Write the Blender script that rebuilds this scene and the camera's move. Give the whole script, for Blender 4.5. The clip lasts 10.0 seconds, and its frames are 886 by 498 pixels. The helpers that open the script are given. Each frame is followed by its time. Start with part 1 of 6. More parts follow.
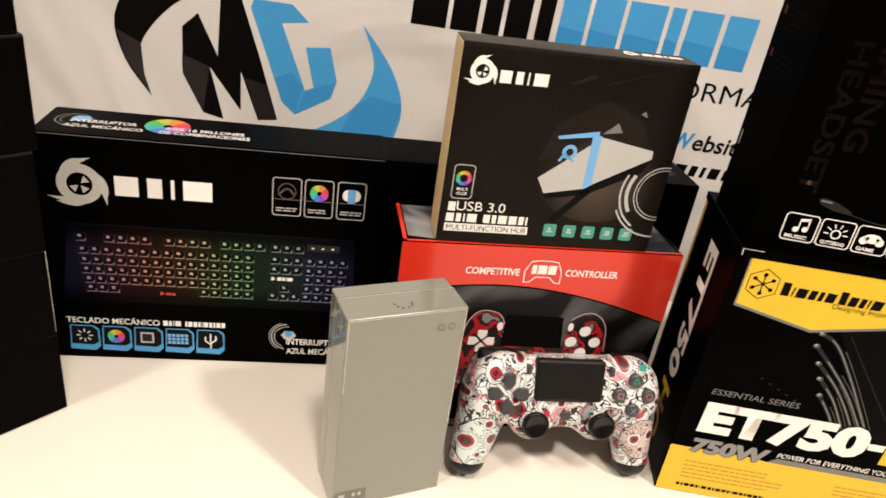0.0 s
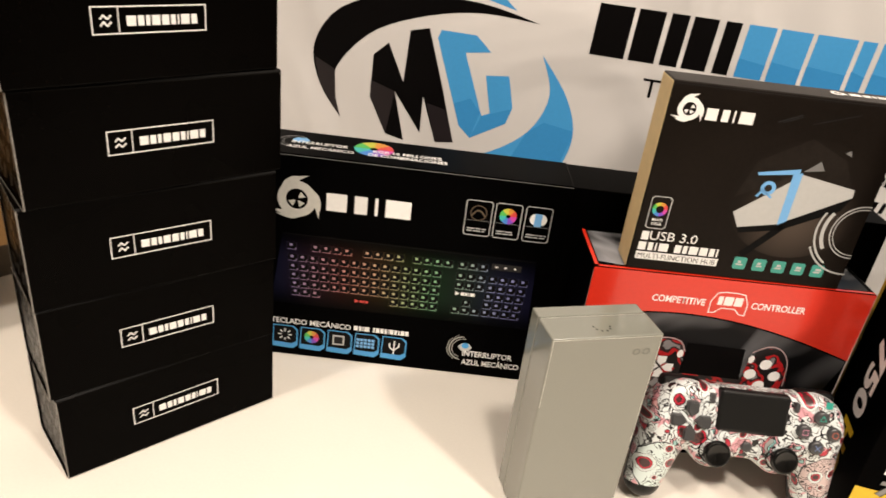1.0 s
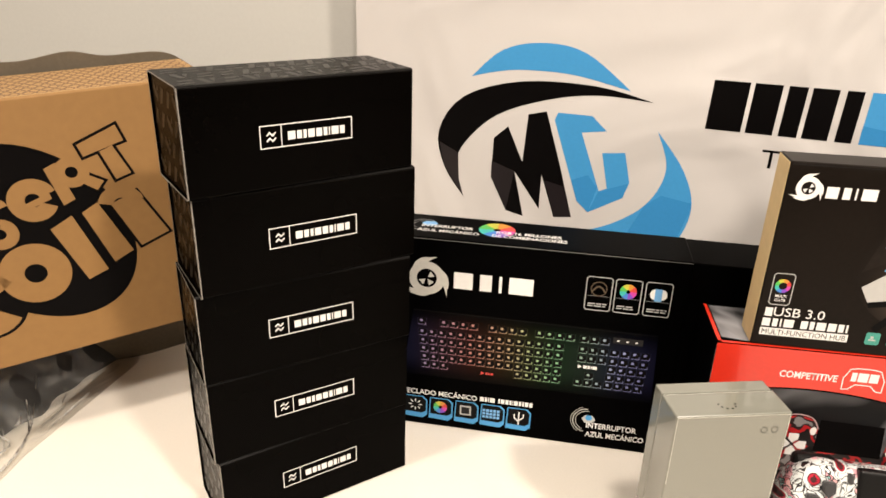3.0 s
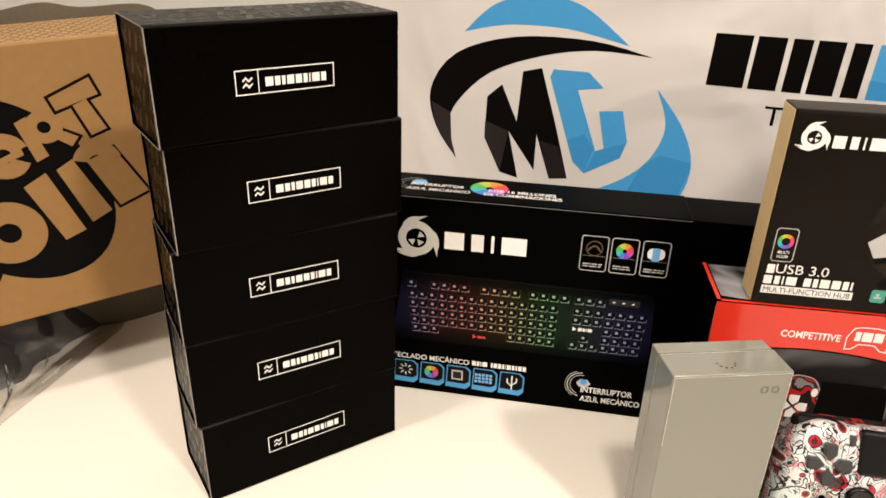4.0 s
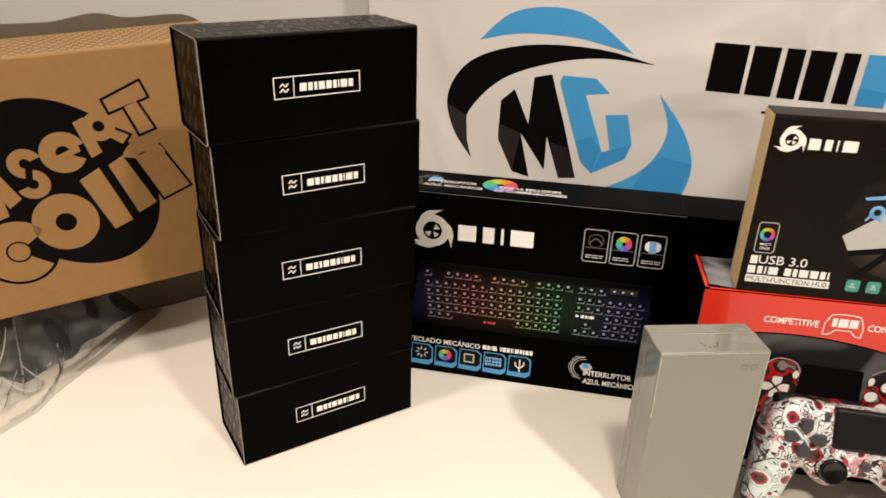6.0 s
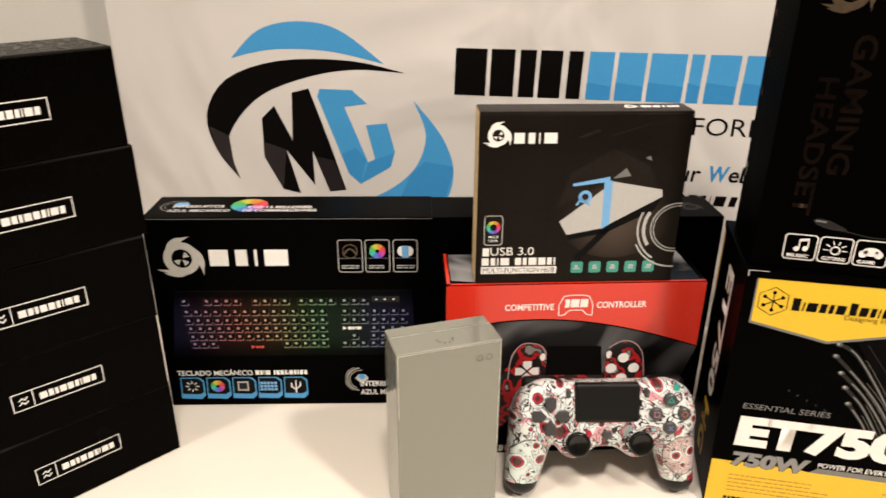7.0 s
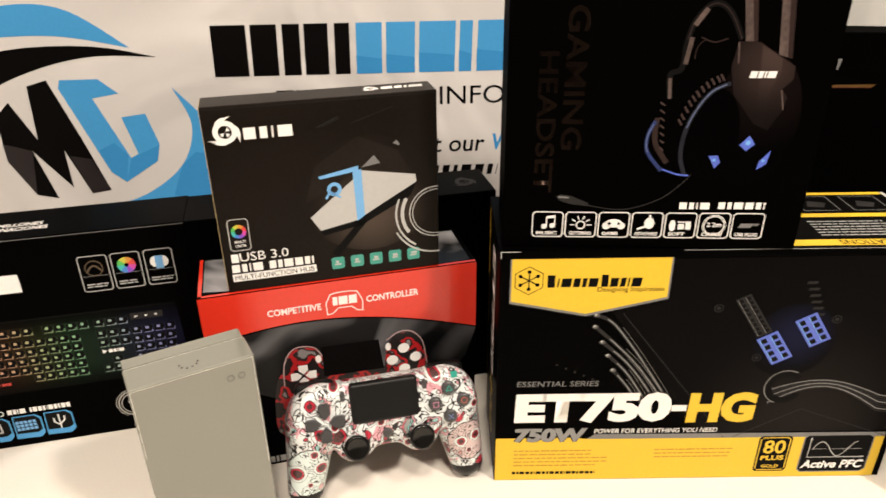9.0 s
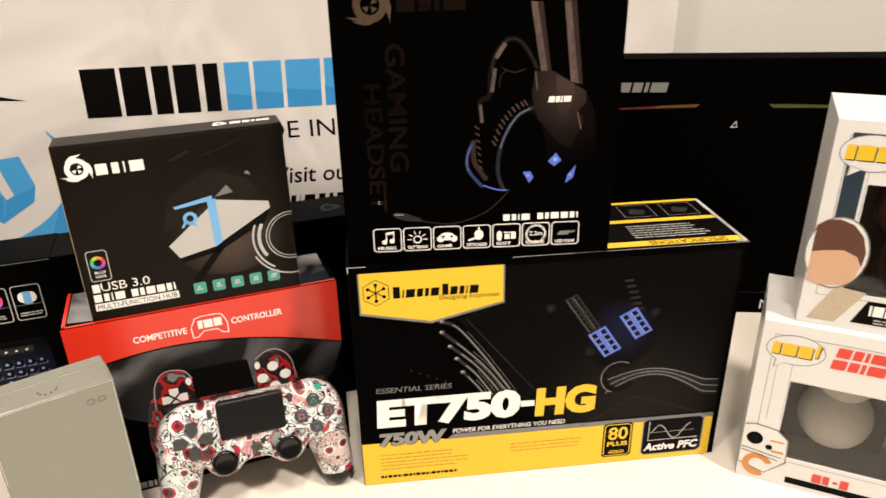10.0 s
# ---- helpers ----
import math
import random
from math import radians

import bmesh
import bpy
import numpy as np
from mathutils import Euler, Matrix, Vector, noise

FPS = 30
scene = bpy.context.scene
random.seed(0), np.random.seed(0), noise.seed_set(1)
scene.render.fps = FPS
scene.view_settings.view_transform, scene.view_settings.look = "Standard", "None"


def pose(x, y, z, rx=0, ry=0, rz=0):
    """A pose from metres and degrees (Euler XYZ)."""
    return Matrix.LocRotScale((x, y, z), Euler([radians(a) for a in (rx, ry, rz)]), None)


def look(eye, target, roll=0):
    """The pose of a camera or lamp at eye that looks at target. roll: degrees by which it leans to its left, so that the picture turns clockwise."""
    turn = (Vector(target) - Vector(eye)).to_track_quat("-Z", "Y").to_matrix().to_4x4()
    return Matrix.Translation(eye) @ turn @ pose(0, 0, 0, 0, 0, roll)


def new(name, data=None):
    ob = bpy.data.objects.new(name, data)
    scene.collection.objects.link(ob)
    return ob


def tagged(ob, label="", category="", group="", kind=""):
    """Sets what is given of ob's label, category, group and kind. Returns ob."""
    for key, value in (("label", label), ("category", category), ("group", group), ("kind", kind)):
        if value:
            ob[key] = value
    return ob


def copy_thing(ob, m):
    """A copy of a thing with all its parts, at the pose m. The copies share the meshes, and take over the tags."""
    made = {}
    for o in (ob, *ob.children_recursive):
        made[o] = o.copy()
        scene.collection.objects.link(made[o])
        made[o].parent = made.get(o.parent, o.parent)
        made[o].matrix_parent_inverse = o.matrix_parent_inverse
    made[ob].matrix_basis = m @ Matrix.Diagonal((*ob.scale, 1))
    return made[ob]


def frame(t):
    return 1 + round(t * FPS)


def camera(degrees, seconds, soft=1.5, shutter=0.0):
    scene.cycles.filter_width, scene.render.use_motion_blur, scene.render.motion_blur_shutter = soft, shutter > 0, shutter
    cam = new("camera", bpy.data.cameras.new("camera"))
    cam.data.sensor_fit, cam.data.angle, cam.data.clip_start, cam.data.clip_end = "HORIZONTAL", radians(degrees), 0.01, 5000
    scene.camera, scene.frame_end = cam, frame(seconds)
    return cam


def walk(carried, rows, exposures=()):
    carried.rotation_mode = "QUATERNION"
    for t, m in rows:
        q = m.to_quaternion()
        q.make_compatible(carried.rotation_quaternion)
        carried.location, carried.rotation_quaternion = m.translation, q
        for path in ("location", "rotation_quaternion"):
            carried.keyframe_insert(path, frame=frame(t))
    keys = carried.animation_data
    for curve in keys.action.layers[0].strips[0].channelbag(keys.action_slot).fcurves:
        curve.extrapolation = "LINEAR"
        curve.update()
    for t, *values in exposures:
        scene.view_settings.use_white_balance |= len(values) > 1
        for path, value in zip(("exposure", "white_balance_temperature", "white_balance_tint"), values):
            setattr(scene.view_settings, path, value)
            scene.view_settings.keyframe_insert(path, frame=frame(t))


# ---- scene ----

# ---------- camera and walk ----------
cam = camera(63.73, 10.0, soft=1.6, shutter=0.22)
PATH = [
    (0, (0.0748, 0.0983, 0.3703), (0.1083, 1.8751, -0.5472), 8.66),
    (0.5, (0.0486, 0.0887, 0.3749), (-0.0348, 1.8632, -0.5439), 8.19),
    (1, (0.0168, 0.0675, 0.3815), (-0.2463, 1.8237, -0.5386), 7.23),
    (1.5, (0.0199, 0.0426, 0.4018), (-0.4288, 1.7836, -0.4743), 3.35),
    (2, (0.0145, 0.0255, 0.4140), (-0.5219, 1.7652, -0.4143), 2.58),
    (2.2, (0.0136, 0.0221, 0.4186), (-0.5484, 1.7673, -0.3803), 2.24),
    (3.3, (0.0168, 0.0497, 0.4014), (-0.5905, 1.7831, -0.3899), 1.81),
    (3.5, (0.0169, 0.0523, 0.3974), (-0.5785, 1.7826, -0.4097), 1.59),
    (4, (0.0181, 0.0572, 0.3881), (-0.5710, 1.7666, -0.4669), 1.73),
    (4.5, (0.0182, 0.0594, 0.3794), (-0.5809, 1.7475, -0.5101), 1.50),
    (5, (0.0070, 0.0439, 0.3830), (-0.6147, 1.7099, -0.5325), 2.14),
    (5.2, (0.0032, 0.0341, 0.3857), (-0.6398, 1.6969, -0.5208), 2.48),
    (6.3, (0.0611, 0.0096, 0.4069), (-0.5449, 1.7263, -0.4210), 0.56),
    (6.5, (0.0762, 0.0143, 0.4089), (-0.4199, 1.7680, -0.4147), 0.79),
    (7, (0.1208, 0.0381, 0.3987), (-0.1376, 1.8510, -0.4053), 0.40),
    (7.5, (0.1384, 0.0463, 0.3946), (-0.0059, 1.8623, -0.4308), 0.28),
    (8, (0.1512, 0.0969, 0.3895), (0.1094, 1.8599, -0.5540), 0.30),
    (8.5, (0.1757, 0.0849, 0.4069), (0.2062, 1.8641, -0.5061), 0.25),
    (9, (0.1999, 0.0852, 0.4091), (0.3040, 1.8621, -0.5030), -0.66),
    (9.5, (0.2285, 0.0709, 0.4128), (0.4467, 1.8571, -0.4601), -0.54),
    (10, (0.2561, 0.0360, 0.4172), (0.5460, 1.8297, -0.4186), -1.22),
]
EXPOSURES = [(0, 0.0), (1.5, -0.02), (2.2, 0.04), (3.4, 0.3), (4.0, 0.08), (5.0, -0.08), (6.5, -0.13), (7.5, 0.08), (8.0, 0.1), (9.4, 0.02), (10.0, 0.09)]
walk(cam, [(t, look(eye, target, roll)) for t, eye, target, roll in PATH], EXPOSURES)

# ---------- world and lamps ----------
world = bpy.data.worlds.new("world")
world.use_nodes = True
world.node_tree.nodes["Background"].inputs[0].default_value = (1.0, 0.9, 0.78, 1)
world.node_tree.nodes["Background"].inputs[1].default_value = 0.02
scene.world = world


def unseen_lamp(x, y, z, power, radius, colour):
    data = bpy.data.lights.new("unseen_spot", "AREA")
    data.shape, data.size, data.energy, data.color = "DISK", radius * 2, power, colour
    ob = new("unseen_spot", data)
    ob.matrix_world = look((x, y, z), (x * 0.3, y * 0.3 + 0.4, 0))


# Assumed lamps, none in view: placed from the shadows and to fill left and front
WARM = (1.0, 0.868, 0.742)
unseen_lamp(1.15, -0.42, 1.60, 32, 0.08, WARM)
unseen_lamp(-0.75, -0.45, 1.68, 18, 0.10, WARM)
unseen_lamp(0.25, -0.30, 1.70, 18, 0.10, WARM)


# ---------- materials ----------
def material(name, colour, rough=0.5, metal=0.0, grain=0.12, size=300.0, bump=0.05, blotch=6.0, coat=0.0, spec=0.5, wave=0.0):
    """A surface with fine grain and large faint blotches."""
    m = bpy.data.materials.new(name)
    m.use_nodes = True
    nt = m.node_tree
    bsdf = nt.nodes["Principled BSDF"]
    co = nt.nodes.new("ShaderNodeTexCoord")
    fine, large = nt.nodes.new("ShaderNodeTexNoise"), nt.nodes.new("ShaderNodeTexNoise")
    fine.inputs["Scale"].default_value, fine.inputs["Detail"].default_value = size, 4
    large.inputs["Scale"].default_value, large.inputs["Detail"].default_value = blotch, 3
    for n in (fine, large):
        nt.links.new(co.outputs["Object"], n.inputs["Vector"])
    add = nt.nodes.new("ShaderNodeMath")
    add.operation = "ADD"
    nt.links.new(fine.outputs["Fac"], add.inputs[0])
    nt.links.new(large.outputs["Fac"], add.inputs[1])
    span = nt.nodes.new("ShaderNodeMapRange")
    span.inputs["From Min"].default_value, span.inputs["From Max"].default_value = 0.6, 1.4
    span.inputs["To Min"].default_value, span.inputs["To Max"].default_value = 1 - grain, 1 + grain
    nt.links.new(add.outputs[0], span.inputs["Value"])
    mul = nt.nodes.new("ShaderNodeVectorMath")
    mul.operation = "SCALE"
    mul.inputs[0].default_value = colour
    nt.links.new(span.outputs[0], mul.inputs["Scale"])
    nt.links.new(mul.outputs[0], bsdf.inputs["Base Color"])
    rr = nt.nodes.new("ShaderNodeMapRange")
    rr.inputs["From Min"].default_value, rr.inputs["From Max"].default_value = 0.3, 0.7
    rr.inputs["To Min"].default_value, rr.inputs["To Max"].default_value = max(0.02, rough * 0.85), min(1, rough * 1.15)
    nt.links.new(large.outputs["Fac"], rr.inputs["Value"])
    nt.links.new(rr.outputs[0], bsdf.inputs["Roughness"])
    if bump:
        b = nt.nodes.new("ShaderNodeBump")
        b.inputs["Strength"].default_value, b.inputs["Distance"].default_value = bump, 0.0006
        nt.links.new(fine.outputs["Fac"], b.inputs["Height"])
        nt.links.new(b.outputs[0], bsdf.inputs["Normal"])
    bsdf.inputs["Metallic"].default_value = metal
    if wave:
        w = nt.nodes.new("ShaderNodeTexNoise")
        w.inputs["Scale"].default_value, w.inputs["Detail"].default_value, w.inputs["Distortion"].default_value = 3.4, 2.6, 1.1
        nt.links.new(co.outputs["Object"], w.inputs["Vector"])
        wb = nt.nodes.new("ShaderNodeBump")
        wb.inputs["Strength"].default_value, wb.inputs["Distance"].default_value = 1.0, wave
        nt.links.new(w.outputs["Fac"], wb.inputs["Height"])
        if bump:
            nt.links.new(wb.outputs[0], b.inputs["Normal"])
        else:
            nt.links.new(wb.outputs[0], bsdf.inputs["Normal"])
    bsdf.inputs["Coat Weight"].default_value = coat
    bsdf.inputs["Specular IOR Level"].default_value = spec
    return m


WALL = material("wall_paint", (0.54, 0.537, 0.508), 0.8, size=200, grain=0.03, bump=0.15, blotch=1.5)
CEIL = material("ceiling_paint", (0.82, 0.81, 0.78), 0.85, size=150, grain=0.03)
FLOOR = material("floor_wood", (0.25, 0.16, 0.09), 0.5, size=60, grain=0.25)
TABLE = material("white_laminate", (0.79, 0.745, 0.672), 0.42, size=500, grain=0.03, bump=0.03, blotch=4)
BLACK = material("black_card", (0.0007, 0.0006, 0.0006), 0.33, grain=0.2, bump=0.04, spec=0.012)
DULLBLACK = material("dull_black_card", (0.0009, 0.0008, 0.0007), 0.55, grain=0.2, bump=0.04, spec=0.002)
SLEEVE = material("matt_black_card", (0.0009, 0.0006, 0.0004), 0.27, grain=0.2, bump=0.05, spec=0.024, blotch=9)
SPOT = material("gloss_black_pattern", (0.011, 0.0098, 0.0082), 0.33, grain=0.2, spec=0.16)
EDGE = material("black_edge_highlight", (0.0045, 0.004, 0.0036), 0.5, grain=0.3, spec=0.1)
FLAP = material("grey_brown_card", (0.105, 0.083, 0.055), 0.8, grain=0.15, bump=0.1)
KRAFTLIT = material("lit_kraft", (0.42, 0.26, 0.11), 0.75, size=120, grain=0.08, bump=0.1)
CARDEDGE = material("raw_card_edge", (0.26, 0.24, 0.215), 0.8, grain=0.1)
UMBER = material("brown_black_card", (0.0088, 0.0064, 0.0049), 0.34, grain=0.25, bump=0.03, spec=0.08, blotch=14)
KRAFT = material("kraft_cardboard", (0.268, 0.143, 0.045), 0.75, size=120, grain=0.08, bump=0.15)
KRAFTSIDE = material("kraft_side", (0.62, 0.46, 0.24), 0.7, size=120, grain=0.1, bump=0.1)
BROWNINK = material("brown_hexagon_ink", (0.16, 0.085, 0.035), 0.7, grain=0.1)
BLACKINK = material("black_ink", (0.0028, 0.0023, 0.0023), 0.5, grain=0.1, spec=0.05)
WHITE = material("white_ink", (0.80, 0.79, 0.77), 0.45, grain=0.04, bump=0)
PALE = material("pale_grey_ink", (0.45, 0.45, 0.44), 0.45, grain=0.05, bump=0)
GREY = material("grey_ink", (0.16, 0.16, 0.16), 0.45, grain=0.1, bump=0)
DARK = material("dark_grey_ink", (0.022, 0.021, 0.021), 0.4, grain=0.2, bump=0, spec=0.05)
DEEP = material("charcoal_ink", (0.005, 0.0048, 0.0048), 0.4, grain=0.2, bump=0, spec=0.05)
SILVER = material("silver_ink", (0.60, 0.59, 0.55), 0.38, metal=0.3, grain=0.1)
BRONZE = material("bronze_foil", (0.10, 0.072, 0.046), 0.3, metal=0.5, grain=0.35, blotch=30)
SIDEINK = material("dull_charcoal_ink", (0.0055, 0.0048, 0.0044), 0.6, grain=0.2, bump=0, spec=0.004)
FLAGINK = material("dull_red_ink", (0.06, 0.018, 0.010), 0.6, grain=0.2, bump=0, spec=0.02)
FOIL = material("dark_copper_foil", (0.016, 0.0100, 0.0075), 0.24, metal=0.85, spec=0.12, grain=0.85, blotch=14)
MAROON = material("dark_copper_ink", (0.024, 0.0145, 0.0135), 0.35, spec=0.2, grain=0.15, bump=0)
RED = material("red_gloss_card", (0.62, 0.028, 0.012), 0.3, grain=0.06, bump=0.02, coat=0.3)
YELLOW = material("yellow_ink", (0.70, 0.46, 0.018), 0.42, grain=0.04, bump=0.02)
AMBER = material("amber_ink", (0.62, 0.36, 0.03), 0.45, grain=0.05, bump=0)
BLUE = material("blue_ink", (0.055, 0.30, 0.62), 0.4, grain=0.05, bump=0)
BLUEDEEP = material("deep_blue_ink", (0.042, 0.245, 0.54), 0.4, grain=0.05, bump=0, spec=0.05)
BLUELIGHT = material("light_blue_ink", (0.16, 0.40, 0.72), 0.4, grain=0.05, bump=0)
PLUG = material("violet_blue_ink", (0.08, 0.13, 0.55), 0.4, grain=0.2, bump=0)
PLUM = material("dark_plum_ink", (0.011, 0.0075, 0.009), 0.4, grain=0.1, bump=0)
GREEN = material("teal_ink", (0.05, 0.30, 0.24), 0.45, grain=0.08, bump=0)
VINYL = material("banner_vinyl", (0.60, 0.58, 0.565), 0.33, size=900, grain=0.025, bump=0.03, blotch=5, wave=0.03)
SATINGREY = material("grey_green_satin_card", (0.20, 0.203, 0.172), 0.2, size=700, grain=0.03, bump=0.01, coat=0.7, wave=0.004)
GREYPRINT = material("grey_print", (0.10, 0.10, 0.085), 0.4, grain=0.1, bump=0)
WINDOWWHITE = material("white_gloss_card", (0.65, 0.65, 0.645), 0.3, grain=0.03, bump=0.02)
PLASTIC = material("satin_black_plastic", (0.006, 0.006, 0.006), 0.4, grain=0.1, size=900, bump=0.05, spec=0.25)
RUBBER = material("gloss_black_rubber", (0.003, 0.003, 0.003), 0.16, grain=0.1, bump=0, spec=0.45)
BUTTON = material("dark_grey_button", (0.05, 0.05, 0.052), 0.3, grain=0.1, bump=0)
FIGWHITE = material("figure_white", (0.72, 0.68, 0.62), 0.45, grain=0.08)
FIGORANGE = material("figure_orange", (0.55, 0.22, 0.05), 0.45, grain=0.08)
FIGBROWN = material("figure_brown", (0.09, 0.03, 0.018), 0.5, grain=0.1)
FIGSKIN = material("figure_tan", (0.55, 0.34, 0.22), 0.5, grain=0.06)


def cloud_print(name, light):
    """Soft grey clouds printed on black."""
    m = bpy.data.materials.new(name)
    m.use_nodes = True
    nt = m.node_tree
    co, no, ra = (nt.nodes.new("ShaderNode" + k) for k in ("TexCoord", "TexNoise", "ValToRGB"))
    no.inputs["Scale"].default_value, no.inputs["Detail"].default_value, no.inputs["Distortion"].default_value = 13, 2, 1.2
    e = ra.color_ramp.elements
    e[0].position, e[0].color = 0.40, (0.004, 0.004, 0.0045, 1)
    e[1].position, e[1].color = 0.68, (light, light, light * 1.06, 1)
    nt.links.new(co.outputs["Object"], no.inputs["Vector"])
    nt.links.new(no.outputs["Fac"], ra.inputs["Fac"])
    nt.links.new(ra.outputs["Color"], nt.nodes["Principled BSDF"].inputs["Base Color"])
    nt.nodes["Principled BSDF"].inputs["Roughness"].default_value = 0.3
    nt.nodes["Principled BSDF"].inputs["Specular IOR Level"].default_value = 0.2
    return m


# second copy of the cloud print, brightened for the light on a carton's top
SMOKE, LITSMOKE = cloud_print("grey_cloud_print", 0.17), cloud_print("lit_cloud_print", 0.42)
HUES = [material("hue_print", c, 0.4, grain=0.05, bump=0) for c in (
    (0.6, 0.05, 0.04), (0.6, 0.25, 0.03), (0.5, 0.5, 0.05), (0.08, 0.45, 0.08),
    (0.04, 0.45, 0.42), (0.05, 0.2, 0.6), (0.2, 0.06, 0.5), (0.55, 0.05, 0.35))]

# ---------- helpers for meshes ----------
def mesh(name, verts, faces, mats, idx=None, smooth=False):
    me = bpy.data.meshes.new(name)
    me.from_pydata([tuple(v) for v in verts], [], faces)
    for m in mats if isinstance(mats, (list, tuple)) else [mats]:
        me.materials.append(m)
    if idx:
        me.polygons.foreach_set("material_index", idx)
    if smooth:
        me.polygons.foreach_set("use_smooth", [True] * len(me.polygons))
    me.update()
    return me


def child(name, me, parent, label="", m=None):
    ob = new(name, me)
    ob.parent = parent
    if m is not None:
        ob.matrix_basis = m
    if label:
        ob["label"] = label
    return ob


def part(name, bm, mat, parent, label="", smooth=False):
    """One mesh object under a thing or a part, from a bmesh."""
    me = bpy.data.meshes.new(name)
    bm.to_mesh(me)
    bm.free()
    for m in mat if isinstance(mat, (list, tuple)) else [mat]:
        me.materials.append(m)
    if smooth:
        me.polygons.foreach_set("use_smooth", [True] * len(me.polygons))
    return child(name, me, parent, label)


def thing(name, m, label, category, group="", kind=""):
    ob = new(name)
    ob.empty_display_size = 0.02
    ob.matrix_world = m
    return tagged(ob, label, category, group, kind)


def block(x0, x1, y0, y1, z0, z1, bevel=0.0008, bm=None, segments=2):
    """A bevelled block in a bmesh."""
    b = bmesh.new()
    bmesh.ops.create_cube(b, size=1)
    for v in b.verts:
        v.co = Vector(((x0 + x1) / 2 + v.co.x * (x1 - x0), (y0 + y1) / 2 + v.co.y * (y1 - y0), (z0 + z1) / 2 + v.co.z * (z1 - z0)))
    if bevel:
        bmesh.ops.bevel(b, geom=b.edges[:], offset=bevel, segments=segments, affect="EDGES", profile=0.5)
    if bm is None:
        return b
    me = bpy.data.meshes.new("tmp")
    b.to_mesh(me)
    b.free()
    bm.from_mesh(me)
    bpy.data.meshes.remove(me)
    return bm


LAYER = 0.00009


def on_face(face, h=0.0, d=0.0, w=0.0):
    """How print coordinates in mm lie on a box: front, top, left side or back of a lid."""
    return {
        "F": lambda a, b, e: (a / 1000, -e, b / 1000),
        "T": lambda a, b, e: (a / 1000, b / 1000, h + e),
        "L": lambda a, b, e: (-e, d - a / 1000, b / 1000),
    }[face]


def ink(name, polys, mat, parent, to, layer=1, label="", mats=None, kind=""):
    """Flat printed shapes: polys in mm; with mats, polys are (polygon, index)."""
    verts, faces, idx, known = [], [], [], {}
    for p in polys:
        k = 0
        if mats:
            p, k = p
        face = []
        for a, b in p:
            key = (round(a, 3), round(b, 3))
            if key not in known:
                known[key] = len(verts)
                verts.append(to(a, b, LAYER * layer))
            if known[key] not in face:
                face.append(known[key])
        if len(face) > 2:
            faces.append(face)
            idx.append(k)
    ob = child(name, mesh(name, verts, faces, mats or mat, idx), parent, label)
    if kind:
        ob["kind"] = kind
    return ob


def marks(name, polys, mat, parent, to, layer=1):
    """Printed shapes, each one a part by itself."""
    for i, p in enumerate(polys):
        ink(name, [p], mat, parent, to, layer + 0.06 * i)


def bend(pts, n=20):
    """A smooth line through a few points."""
    out = []
    p = [pts[0]] + list(pts) + [pts[-1]]
    m = n // (len(pts) - 1) + 1
    for k in range(1, len(p) - 2):
        for i in range(m):
            t = i / m
            out.append(tuple(0.5 * (2 * p[k][c] + (p[k + 1][c] - p[k - 1][c]) * t + (2 * p[k - 1][c] - 5 * p[k][c] + 4 * p[k + 1][c] - p[k + 2][c]) * t * t
                                    + (3 * p[k][c] - p[k - 1][c] - 3 * p[k + 1][c] + p[k + 2][c]) * t ** 3) for c in (0, 1)))
    return out + [tuple(pts[-1])]


def rect(a0, b0, a1, b1):
    return [(a0, b0), (a1, b0), (a1, b1), (a0, b1)]


def slant(a0, b0, a1, b1, lean):
    return [(a0, b0), (a1, b0), (a1 + lean, b1), (a0 + lean, b1)]


def stroke(p, q, width):
    d = Vector((q[0] - p[0], q[1] - p[1])).normalized() * width / 2
    return [(p[0] + d.y, p[1] - d.x), (q[0] + d.y, q[1] - d.x), (q[0] - d.y, q[1] + d.x), (p[0] - d.y, p[1] + d.x)]


def polyline(pts, width):
    """A line of even width with mitred joints."""
    n, closed = len(pts), pts[0] == pts[-1]
    sides = []
    for i in range(n):
        before = pts[i - 1] if i else (pts[-2] if closed else None)
        after = pts[i + 1] if i < n - 1 else (pts[1] if closed else None)
        d0 = (Vector(pts[i]) - Vector(before)).normalized() if before else None
        d1 = (Vector(after) - Vector(pts[i])).normalized() if after else None
        d = ((d0 or d1) + (d1 or d0)).normalized()
        r = d0 or d1
        k = width / 2 / max(0.4, abs(d.dot(r)))
        sides.append(((pts[i][0] - d.y * k, pts[i][1] + d.x * k), (pts[i][0] + d.y * k, pts[i][1] - d.x * k)))
    return [[sides[i][0], sides[i][1], sides[i + 1][1], sides[i + 1][0]] for i in range(n - 1)]


def disc(ca, cb, r, n=24, ry=None):
    ry = ry or r
    return [(ca + r * math.cos(2 * math.pi * i / n), cb + ry * math.sin(2 * math.pi * i / n)) for i in range(n)]


def ring(ca, cb, r0, r1, n=28, a0=0.0, a1=360.0, squash=1.0):
    out = []
    for i in range(n):
        s, t = radians(a0 + (a1 - a0) * i / n), radians(a0 + (a1 - a0) * (i + 1) / n)
        out.append([(ca + r * math.cos(x), cb + squash * r * math.sin(x)) for r, x in ((r0, s), (r1, s), (r1, t), (r0, t))])
    return out


def outline(a0, b0, a1, b1, width, r=0.0):
    """A frame with cut corners."""
    pts = [(a0 + r, b0), (a1 - r, b0), (a1, b0 + r), (a1, b1 - r), (a1 - r, b1), (a0 + r, b1), (a0, b1 - r), (a0, b0 + r)] if r else rect(a0, b0, a1, b1)
    return polyline(pts + pts[:1], width)


